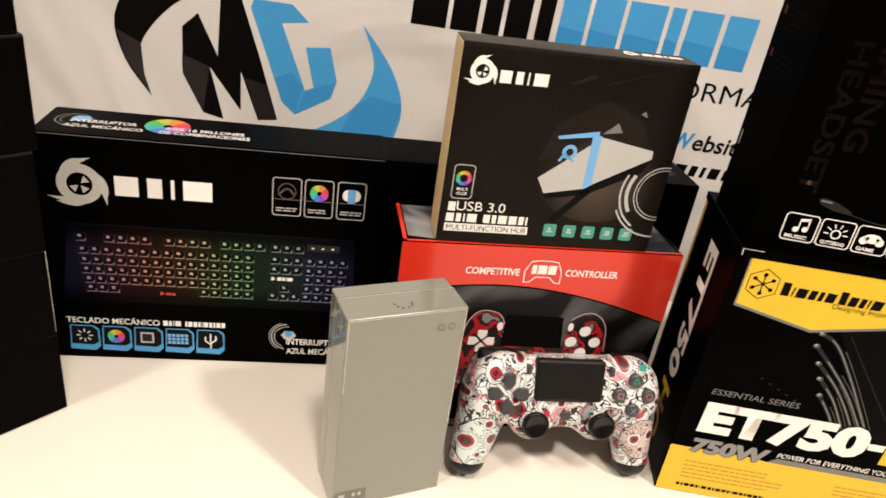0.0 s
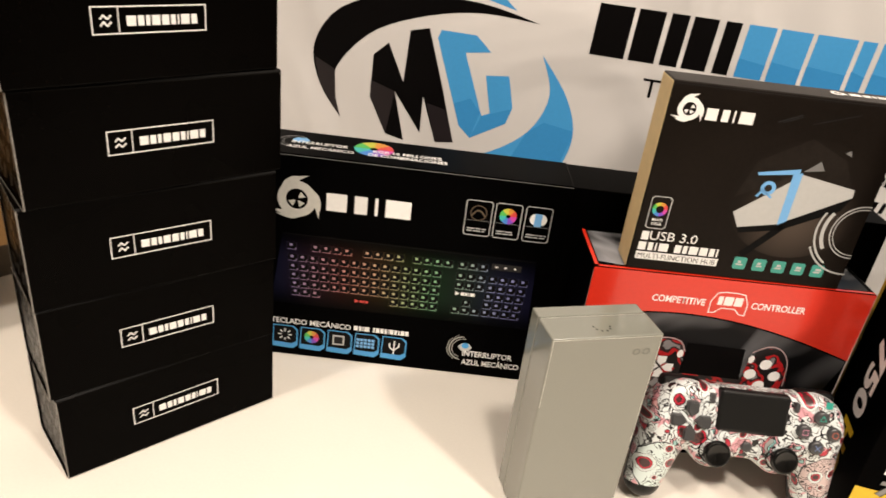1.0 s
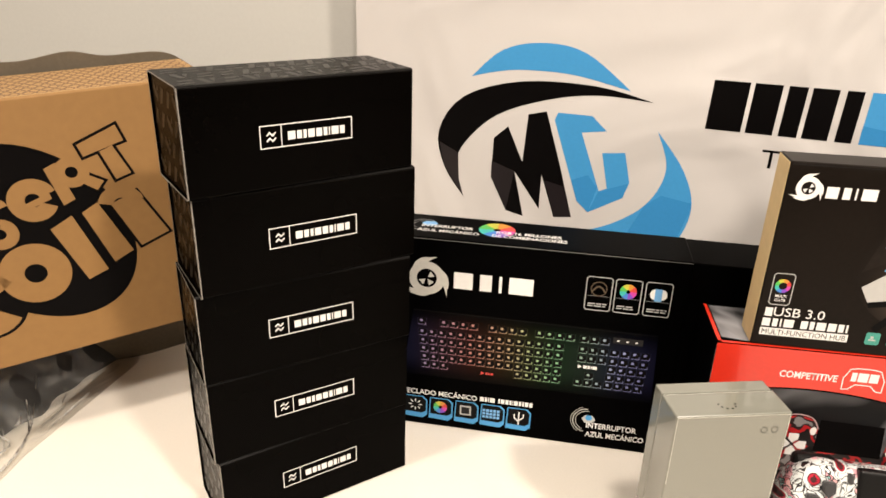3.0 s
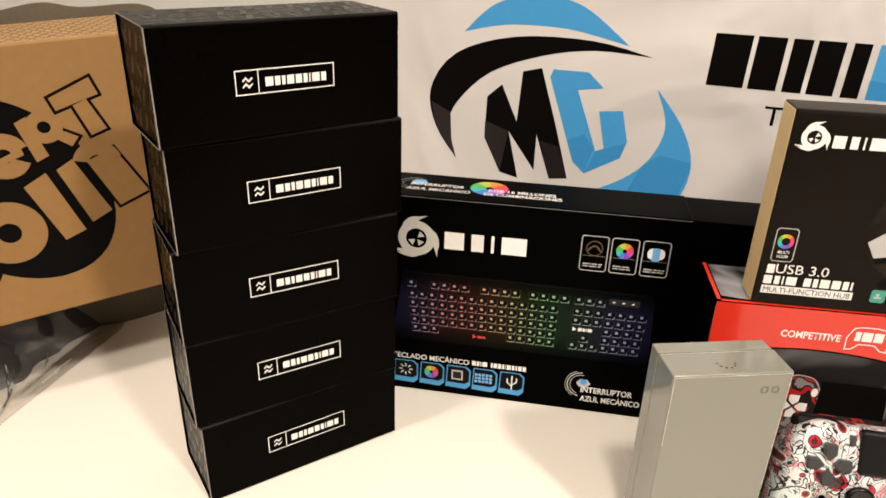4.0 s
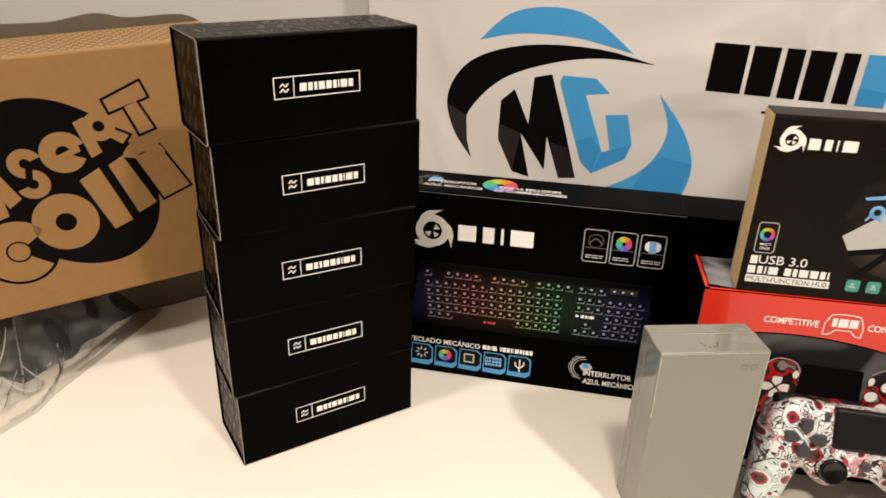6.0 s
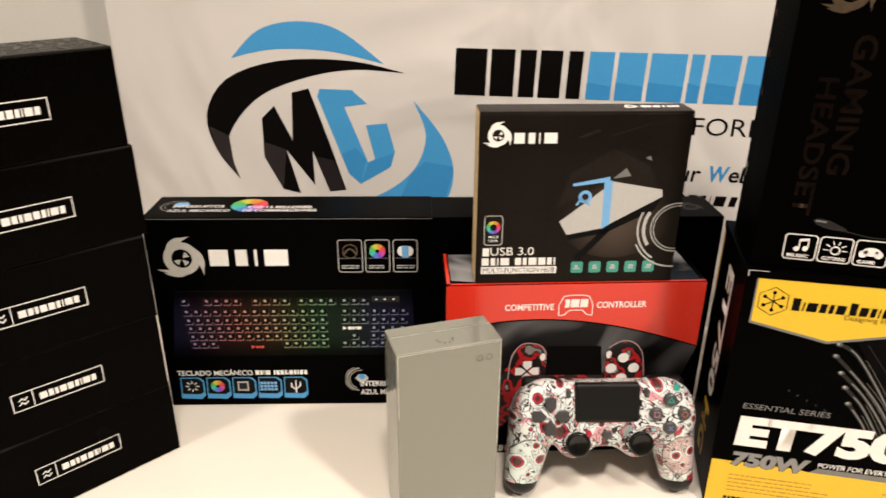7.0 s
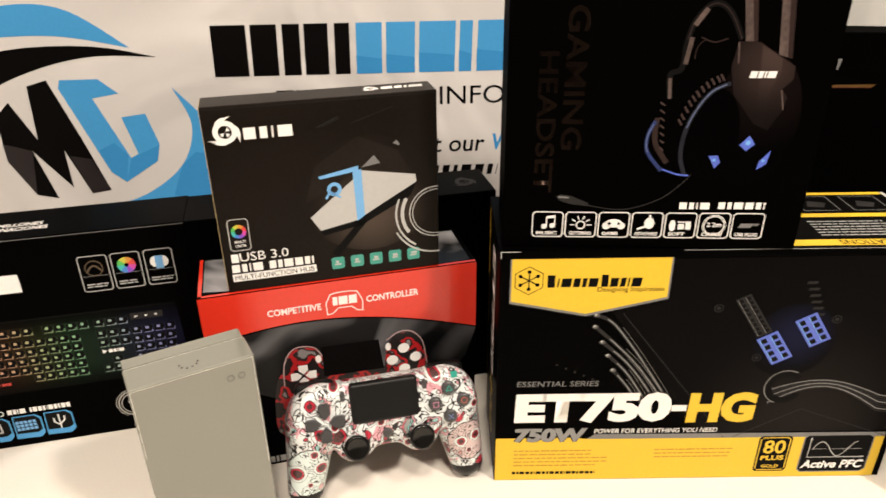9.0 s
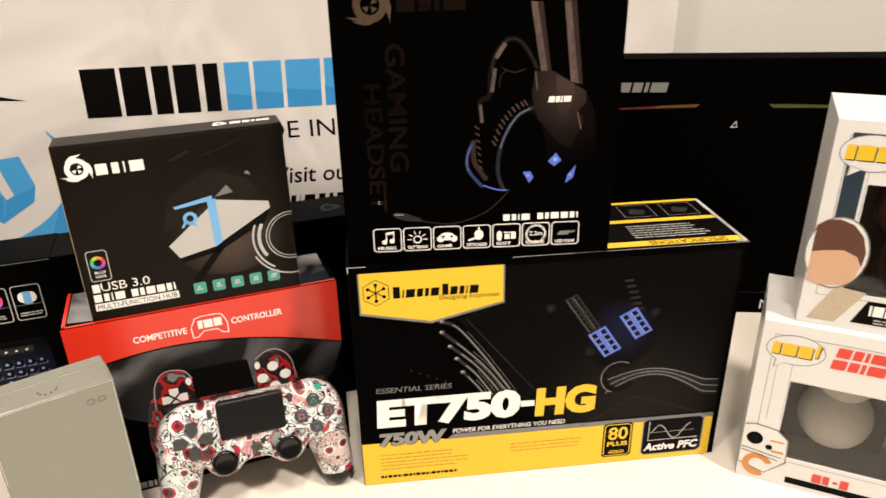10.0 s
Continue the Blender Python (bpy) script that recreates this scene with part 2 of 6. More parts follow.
def wheel(ca, cb, r0, r1, squash=1.0):
    out = []
    for i in range(16):
        out += [(p, i // 2) for p in ring(ca, cb, r0, r1, 2, i * 22.5, i * 22.5 + 22.5, squash)]
    return out


def bars(a0, b0, width, height, count, gap=0.18, lean=0.0):
    """A row of plain solid blocks of uneven width, standing in for a maker's name."""
    share = [(1.1, 0.8, 0.42, 1.3, 0.95, 0.7, 1.2)[(i + (count - 4) * 2) % 7] for i in range(count)]
    step, a, out = width / sum(share), a0, []
    for s in share:
        out.append(slant(a, b0, a + (s - gap) * step, b0 + height, lean))
        a += s * step
    return out


def lines_of_bars(a0, b0, width, rows, pitch, height, seed=1):
    """Writing too small to read, as dashes."""
    r = random.Random(seed)
    out = []
    for k in range(rows):
        a = a0
        end = a0 + width * r.uniform(0.75, 1)
        while a < end - 1:
            n = min(r.uniform(2, 7), end - a)
            out.append(rect(a, b0 - k * pitch, a + n, b0 - k * pitch + height))
            a += n + 0.9
    return out


def letters(name, words, a0, b0, width, height, mat, parent, to, layer=2, weight=0.0, lean=0.0, turn=0, spacing=1.0, label=""):
    """Writing in the built-in font: lower left corner, width and height in mm."""
    cu = bpy.data.curves.new("words", "FONT")
    cu.body, cu.resolution_u, cu.offset, cu.space_character = words, 3, weight, spacing
    tmp = new("words", cu)
    me = bpy.data.meshes.new_from_object(tmp.evaluated_get(bpy.context.evaluated_depsgraph_get()))
    bpy.data.objects.remove(tmp)
    co = np.empty(len(me.vertices) * 3)
    me.vertices.foreach_get("co", co)
    co = co.reshape(-1, 3)
    lo, hi = co.min(0), co.max(0)
    s = (co - lo) / np.maximum(hi - lo, 1e-6)
    for v, (p, q, _) in zip(me.vertices, s):
        a, b = p * width + lean * q * height, q * height
        if turn == -90:
            a, b = b, -a
        elif turn == 180:
            a, b = -a, -b
        elif turn == 90:
            a, b = -b, a
        v.co = to(a0 + a, b0 + b, LAYER * layer)
    me.materials.clear()
    me.materials.append(mat)
    me.name = name
    return child(name, me, parent, label)


def emblem(ca, cb, r, mat, parent, to, layer=2, name="round_emblem"):
    """The maker's round mark: a thick ring, swept flame tips and a cross inside."""
    mark = ink(name, ring(ca, cb, r * 0.44, r * 0.78, 30), mat, parent, to, layer)
    at = lambda deg, q: (ca + q * r * math.cos(radians(deg)), cb + q * r * math.sin(radians(deg)))
    for tip, reach in ((66, 1.14), (204, 1.26), (318, 1.20)):
        for k in range(2):
            e = tip + 15 * k
            out = bend([at(e + 66, 0.76), at(e + 44, 0.88), at(e + 20, 0.97), at(e, reach - 0.16 * k)], 12)
            back = bend([at(e, reach - 0.16 * k), at(e + 13, 0.88), at(e + 20, 0.76)], 8)
            ink("flame_tip", [out + back[1:]], mat, mark, to, layer + 0.4 + 0.2 * k)
    for k in range(4):
        a, w = radians(40 + 90 * k), 0.42
        ink("cross_arm", [[(ca + 0.06 * r * math.cos(a), cb + 0.06 * r * math.sin(a)), (ca + 0.36 * r * math.cos(a - w), cb + 0.36 * r * math.sin(a - w)), (ca + 0.36 * r * math.cos(a + w), cb + 0.36 * r * math.sin(a + w))]],
            mat, mark, to, layer + 0.4) if k != 1 else None
    return mark


def carton(name, x, y, z, yaw, w, d, h, mat, label, category="box", bevel=0.0009, group="", body="body"):
    ob = thing(name, pose(x, y, z, 0, 0, yaw), label, category, group)
    part(body, block(0, w, 0, d, 0, h, bevel), mat, ob)
    return ob


def glow_print(name, centre, radius, inner, outer, rough=0.36, spec=0.09):
    """A printed soft round glow: one ink at its centre, fading into another."""
    m = material(name, outer, rough, grain=0.2, bump=0, spec=spec)
    nt = m.node_tree
    co, off, grad, ramp = (nt.nodes.new("ShaderNode" + k) for k in ("TexCoord", "VectorMath", "TexGradient", "ValToRGB"))
    size = nt.nodes.new("ShaderNodeVectorMath")
    off.operation, size.operation = "SUBTRACT", "DIVIDE"
    off.inputs[1].default_value, size.inputs[1].default_value = centre, (radius, radius, radius)
    grad.gradient_type = "SPHERICAL"
    nt.links.new(co.outputs["Object"], off.inputs[0])
    nt.links.new(off.outputs[0], size.inputs[0])
    nt.links.new(size.outputs[0], grad.inputs[0])
    nt.links.new(grad.outputs["Fac"], ramp.inputs[0])
    ramp.color_ramp.interpolation = "EASE"
    ramp.color_ramp.elements[0].color, ramp.color_ramp.elements[1].color = (*outer, 1), (*inner, 1)
    nt.links.new(ramp.outputs[0], nt.nodes["Principled BSDF"].inputs["Base Color"])
    return m


# ---------- setting ----------
def slab(name, x0, x1, y0, y1, z0, z1, mat, label, category, bevel=0.0):
    me_bm = block(x0, x1, y0, y1, z0, z1, bevel)
    me = bpy.data.meshes.new(name)
    me_bm.to_mesh(me)
    me_bm.free()
    me.materials.append(mat)
    return tagged(new(name, me), label, category, kind="structure")


slab("floor", -2.2, 2.4, -2.6, 0.95, -0.80, -0.74, FLOOR, "brown wooden floor under the white table", "floor")
slab("ceiling", -2.2, 2.4, -2.6, 0.95, 1.75, 1.80, CEIL, "plain white painted ceiling of the room", "ceiling")
slab("wall_north", -2.2, 2.4, 0.815, 0.95, -0.74, 1.75, WALL, "plain cream white wall behind the banner", "wall")
slab("wall_south", -2.2, 2.4, -2.75, -2.6, -0.74, 1.75, WALL, "plain cream white wall behind the camera", "wall")
slab("wall_west", -2.35, -2.2, -2.75, 0.95, -0.74, 1.75, WALL, "plain cream white side wall of the room", "wall")
slab("wall_east", 2.4, 2.55, -2.75, 0.95, -0.74, 1.75, WALL, "plain cream white side wall of the room", "wall")

table = thing("table", pose(0, 0, 0), "long white laminate table top against the wall", "table")
part("tabletop", block(-1.1, 1.25, 0.02, 0.81, -0.03, 0, 0.003), TABLE, table)
for lx in (-1.04, 1.15):
    for ly in (0.06, 0.72):
        part("leg", block(lx, lx + 0.05, ly, ly + 0.05, -0.74, -0.03, 0.003), TABLE, table)

# ---------- things ----------
# banner
def build_banner():
    ob = thing("banner", pose(-0.345, 0.7693, 0), "large white vinyl shop banner with black and blue print", "banner")
    nx, nz, W, H = 60, 36, 0.975, 0.64
    verts, faces = [], []
    for side in (0, 1):
        for j in range(nz + 1):
            for i in range(nx + 1):
                verts.append((W * i / nx, side * 0.0012, H * j / nz))
    n = (nx + 1) * (nz + 1)
    for s in (0, 1):
        for j in range(nz):
            for i in range(nx):
                a = s * n + j * (nx + 1) + i
                faces.append((a, a + 1, a + nx + 2, a + nx + 1) if s == 0 else (a, a + nx + 1, a + nx + 2, a + 1))
    child("sheet", mesh("sheet", verts, faces, VINYL), ob)
    f = on_face("F")
    # the round mark: crescents and two slanted blocks with wedge cuts
    def between(p, q):
        return [[p[i], p[i + 1], q[i + 1], q[i]] for i in range(len(p) - 1)]

    S = -4.5
    def sh(poly):
        return [(a + S, b) for a, b in poly]

    top = between(bend([(138, 279), (170, 308), (212, 318), (256, 311), (303, 278)]), bend([(138, 279), (165, 286), (195, 290), (246, 289), (303, 278)]))
    ink("blue_crescent", [sh(p) for p in top], BLUE, ob, f, 2)
    dark = between(bend([(326, 269), (268, 280), (191, 278), (130, 257), (103, 218), (110, 178), (134, 145)]), bend([(326, 269), (272, 271), (221, 262), (168, 241), (134, 208), (124, 180), (134, 145)]))
    ink("black_crescent", [sh(p) for p in dark], BLACKINK, ob, f, 2)
    low = between(bend([(334, 241), (364, 204), (377, 166), (366, 126), (335, 100)]), bend([(334, 241), (347, 203), (331, 163), (290, 133), (240, 118)]))
    ink("blue_crescent", [sh(p) for p in low], BLUE, ob, f, 2)
    ink("black_block_mark", [sh(p) for p in ([(166, 216), (181, 230), (199, 193), (191, 182), (184, 136), (165, 172)], [(191, 182), (199, 193), (221, 182), (221, 143)], [(184, 136), (191, 182), (204, 132)],
        [(199, 193), (202, 245), (221, 250), (240, 194), (221, 182)], [(221, 182), (240, 194), (257, 139), (238, 136)])], BLACKINK, ob, f, 2)
    ink("blue_block_mark", [sh(p) for p in ([(230, 242), (233, 250), (268, 250), (284, 236), (259, 232), (244, 204)], [(244, 204), (259, 232), (283, 172), (274, 147), (261, 158)],
        [(283, 172), (291, 176), (313, 185), (308, 168), (274, 147)], [(291, 176), (282, 213), (305, 216), (313, 185)])], BLUE, ob, f, 2)
    marks("deep_facet", [sh(p) for p in ([(253, 180), (270, 188), (281, 175), (274, 147), (261, 158)], [(283, 172), (312, 184), (308, 168), (274, 147)],
        [(346, 176), (376, 172), (377, 166), (366, 126), (352, 113), (318, 132), (331, 163)])], BLUEDEEP, ob, f, 3)
    marks("plum_facet", [sh(p) for p in ([(165, 190), (191, 182), (184, 136), (165, 172)], [(225, 176), (245, 172), (257, 139), (238, 136)], [(104, 205), (126, 195), (128, 165), (134, 145), (110, 178)])], PLUM, ob, f, 3)
    # the shop's word mark as slanted blocks with cut notches
    for a0, a1 in ((372, 404), (408, 432), (437, 453), (457, 479), (485, 499)):
        ink("word_block", [slant(a0, 249, a1, 296, 1.5)], BLACKINK, ob, f, 2)
    for a0, a1 in ((505, 529), (533, 560), (564, 598), (602, 614), (619, 648), (653, 680)):
        whole = ink("word_block", [slant(a0, 249, a1, 296, 1.5)], BLUE, ob, f, 2)
        ink("deep_facet", [[(a0, 249), (a1, 249), (a1 + 0.3, 262 + (a1 - 506) * 0.03), (a0 + 0.3, 266 + (a0 - 506) * 0.03)]], BLUEDEEP, whole, f, 3)
    letters("banner_lettering", "TIENDA DE INFORMATICA", 427, 217, 345, 18, BLACKINK, ob, f, 2, 0.0)
    letters("banner_lettering", "Visit our", 540, 168, 87, 18, BLACKINK, ob, f, 2, 0.01, 0.12)
    letters("banner_lettering", "W", 634, 169, 20, 17, BLUEDEEP, ob, f, 2, 0.03, 0.12)
    letters("banner_lettering", "ebsite", 655, 169, 54, 17, BLACKINK, ob, f, 2, 0.02, 0.12)
    marks("address_bar", bars(555, 143, 160, 11, 15, 0.35, 2), BLACKINK, ob, f, 2)


build_banner()


def icon_frame(a0, b0, a1, b1, parent, to, mat=WHITE, w=0.7):
    ink("icon_frame", outline(a0, b0, a1, b1, w, 1.5), mat, parent, to, 2)


def lit_print(name, level, white, fade=False):
    """Print in the colours of a rainbow-lit keyboard, changing along its length."""
    m = material(name, (0.1, 0.1, 0.1), 0.4, grain=0.2, bump=0, spec=0.04)
    nt = m.node_tree
    co, xyz, ramp = (nt.nodes.new("ShaderNode" + k) for k in ("TexCoord", "SeparateXYZ", "ValToRGB"))
    scale = nt.nodes.new("ShaderNodeMath")
    scale.operation = "DIVIDE"
    scale.inputs[1].default_value = 0.24
    nt.links.new(co.outputs["Object"], xyz.inputs[0])
    nt.links.new(xyz.outputs[0], scale.inputs[0])
    nt.links.new(scale.outputs[0], ramp.inputs[0])
    e = ramp.color_ramp.elements
    tones = ((0.06, (0.16, 0.18, 0.75)), (0.17, (0.55, 0.16, 0.40)), (0.28, (0.95, 0.16, 0.10)), (0.40, (0.85, 0.42, 0.10)), (0.50, (0.42, 0.62, 0.12)),
             (0.58, (0.16, 0.72, 0.22)), (0.70, (0.30, 0.55, 0.42)), (0.80, (0.24, 0.30, 0.85)), (0.92, (0.16, 0.16, 0.80)))
    while len(e) < len(tones):
        e.new(0.5)
    for x, (p, c) in zip(e, tones):
        x.position, x.color = p, tuple(level * (v * (1 - white) + white * 0.75) for v in c) + (1,)
    result = ramp.outputs[0]
    if fade:
        off, size, fall, mul = (nt.nodes.new("ShaderNode" + k) for k in ("Math", "Math", "MapRange", "VectorMath"))
        off.operation, size.operation, mul.operation = "SUBTRACT", "ABSOLUTE", "SCALE"
        off.inputs[1].default_value = 0.085
        fall.interpolation_type = "SMOOTHSTEP"
        fall.inputs["From Min"].default_value, fall.inputs["From Max"].default_value = 0.008, 0.034
        fall.inputs["To Min"].default_value, fall.inputs["To Max"].default_value = 1.0, 0.06
        nt.links.new(xyz.outputs[2], off.inputs[0])
        nt.links.new(off.outputs[0], size.inputs[0])
        nt.links.new(size.outputs[0], fall.inputs["Value"])
        nt.links.new(ramp.outputs[0], mul.inputs[0])
        nt.links.new(fall.outputs[0], mul.inputs["Scale"])
        result = mul.outputs[0]
    nt.links.new(result, nt.nodes["Principled BSDF"].inputs["Base Color"])
    return m


BOARDGLOW = lit_print("lit_board_print", 0.022, 0.15, True)
KEYRIM = lit_print("key_rim_print", 0.06, 0.2)
KEYLEGEND = lit_print("key_legend_print", 0.62, 0.38)


def build_keyboard_box():
    ob = carton("keyboard_box", -0.2012, 0.5423, 0, 9.76, 0.484, 0.0516, 0.185, BLACK, "long black printed carton of a gaming keyboard, standing on edge", "box")
    part("printed_sleeve", block(-0.0006, 0.2385, -0.0006, 0.0522, 0.0003, 0.1856, 0.0008), BLACK, ob)
    f0, t0 = on_face("F"), on_face("T", 0.1856)
    f = lambda a, b, e: f0(a, b, e + 0.0006)
    t = t0
    ink("edge_wear_highlight", [rect(0, 184.2, 238, 184.7)], GREY, ob, f, 1)
    emblem(28, 149, 19.5, SILVER, ob, f)
    marks("word_block", bars(51, 142, 72, 15, 4, 0.30), WHITE, ob, f, 2)
    for k, a in enumerate((159.2, 182.2, 205.7)):
        icon_frame(a, 135.7, a + 20.3, 165.4, ob, f, PALE, 0.7)
        ink("icon_rule", [rect(a + 1, 148.4, a + 19.3, 148.8)], GREY, ob, f, 2)
        ink("caption_print", lines_of_bars(a + 2.5, 141, 16, 2, 2, 1, k), PALE, ob, f, 2, kind="stuff")
    ink("dial_picture", ring(169.3, 155, 5.8, 6.6, 20) + polyline(bend([(163.8, 152), (167.5, 156.5), (171, 156.5), (174.8, 152)], 10), 1.4), BRONZE, ob, f, 2.4)
    ink("colour_wheel", wheel(192.3, 155, 1.6, 6.6), None, ob, f, 2.4, mats=HUES)
    ink("switch_picture", [disc(212.8, 155, 3.6, 12, 4.6), disc(219, 155, 3.6, 12, 4.6)], WHITE, ob, f, 2.4)
    ink("switch_stem", [rect(213, 149, 218.6, 160)], BLUELIGHT, ob, f, 3)
    # keyboard picture
    ink("keyboard_picture", [[(8, 53), (224, 53), (221, 119), (17, 119)]], BOARDGLOW, ob, f, 1, "picture of a colour-lit keyboard")
    ink("board_edge", [[(17.5, 118.4), (221, 117.8), (221, 117.2), (17.5, 117.8)]], DEEP, ob, f, 1.4)
    for r, b in enumerate((104.2, 93.8, 85.2, 77.1, 69.0, 61.4)):
        left, right = 21 + 0.8 * r, 215.5 - 0.7 * r
        spans = [(0.0, 1), (0.10, 4), (0.315, 4), (0.52, 4), (0.71, 3)] if r == 0 else [(0.0, 15), (0.71, 3), (0.845, 4)]
        for at, count in spans:
            for i in range(count):
                a = left + (right - left) * (at + 0.0435 * i)
                if r == 5 and 3 <= i <= 9 and count == 15 or r == 3 and count == 3 or r == 4 and count == 3 and i != 1:
                    continue
                key = ink("key_picture", [[(a, b), (a + 7.5, b), (a + 7.3, b + 6.6), (a + 0.2, b + 6.6)]], BLACKINK, ob, f, 2.6)
                ink("key_rim", [[(a - 0.4, b - 0.7), (a + 7.9, b - 0.7), (a + 7.7, b + 6.8), (a - 0.2, b + 6.8)]], KEYRIM, key, f, 1.8)
                ink("key_legend", [rect(a + 2.0, b + 3.2, a + 4.2, b + 5.4), rect(a + 0.5, b + 0.1, a + 7.0, b + 0.5), rect(a + 6.6, b + 0.1, a + 7.1, b + 2.4)], KEYLEGEND, key, f, 3)
    ink("light_bar_picture", [rect(186, 106.8, 210, 112.4)], DARK, ob, f, 2)
    marks("light_picture", [slant(189 + 7.4 * i, 108.8, 190.8 + 7.4 * i, 110, 0.4) for i in range(3)], WHITE, ob, f, 3)
    ink("small_mark", [disc(161, 81, 2.2, 3)] + bars(164.4, 79.5, 12, 3, 4), WHITE, ob, f, 4)
    ink("small_mark", [disc(79, 62.5, 2.2, 3)] + bars(82, 61.3, 7, 2.2, 4), HUES[0], ob, f, 4)
    letters("carton_lettering", "TECLADO MECÁNICO", 8, 32.5, 68, 6.6, WHITE, ob, f, 2, 0.015)
    marks("word_block", bars(78.5, 33, 14, 4.6, 4, 0.2) + bars(95, 33, 31, 4.6, 10, 0.25), WHITE, ob, f, 2)
    for k in range(5):
        a = 9 + k * 23.4
        ink("icon_tile", [[(a, 8), (a + 18, 7.2), (a + 22, 11), (a + 22, 27), (a + 18, 30.5), (a + 1, 30.5)]], BLUE, ob, f, 2)
        ink("icon_tile_face", [[(a + 1.2, 13), (a + 17, 12.4), (a + 20.8, 15), (a + 20.8, 26), (a + 17, 29.6), (a + 1.8, 29.6)]], DEEP, ob, f, 3)
    ink("sun_icon", [stroke((20 + 3 * math.cos(x), 21 + 3 * math.sin(x)), (20 + 6 * math.cos(x), 21 + 6 * math.sin(x)), 1) for x in [i * math.pi / 4 for i in range(8)]], WHITE, ob, f, 4)
    ink("colour_wheel", wheel(43, 21, 1.6, 6.2), None, ob, f, 4, mats=HUES)
    ink("chip_icon", [rect(61, 16, 71, 26)], PALE, ob, f, 4)
    ink("chip_face", [rect(62.3, 17.5, 69.7, 24.5)], DARK, ob, f, 5)
    ink("keys_icon", [rect(81.5 + 3.2 * i, 16 + 3.4 * j, 84 + 3.2 * i, 18.6 + 3.4 * j) for i in range(5) for j in range(3)], BLUELIGHT, ob, f, 4)
    ink("plug_icon", polyline([(114, 13), (114, 27)], 1.1) + polyline([(110, 24), (110, 20), (114, 16.5)], 1.1) + polyline([(118, 25), (118, 21), (114, 17.5)], 1.1), WHITE, ob, f, 4)
    letters("carton_lettering", "INTERRUPTOR", 173, 19.5, 43, 5.8, WHITE, ob, f, 3, 0.02)
    letters("carton_lettering", "AZUL MECÁNICO", 173, 10.5, 50, 7, WHITE, ob, f, 3, 0.02)
    ink("swirl_line", ring(173, 27, 11.5, 12.3, 16, 90, 260) + ring(173, 27, 9.4, 9.9, 16, 80, 250) + ring(173, 27, 13.6, 14, 16, 110, 240), SILVER, ob, f, 2)
    ink("switch_picture", [disc(174.5, 28.5, 6, 6, 4.6)], PALE, ob, f, 2)
    ink("switch_stem", [disc(174.5, 30, 3.4, 6, 3)], BLUE, ob, f, 3)
    # top print
    ink("swirl_line", ring(20, 27, 12, 13, 16, 60, 280) + ring(20, 27, 9, 9.6, 16, 60, 280), GREY, ob, t, 2)
    ink("switch_picture", [disc(24, 31, 7, 6, 6)], BLUELIGHT, ob, t, 2)
    letters("carton_lettering", "INTERRUPTOR", 18, 23, 44, 6, WHITE, ob, t, 3, 0.02)
    letters("carton_lettering", "AZUL MECÁNICO", 16, 13, 52, 7, WHITE, ob, t, 3, 0.02)
    ink("colour_wheel", wheel(82, 29, 3, 15.5), None, ob, t, 2, mats=HUES)
    letters("carton_lettering", "RGB 16 MILLONES", 82, 21, 54, 6, WHITE, ob, t, 3, 0.02)
    letters("carton_lettering", "DE COMBINACIONES", 79, 13, 62, 6, WHITE, ob, t, 3, 0.02)
    emblem(463, 24, 10, DARK, ob, on_face("T", 0.185))


build_keyboard_box()


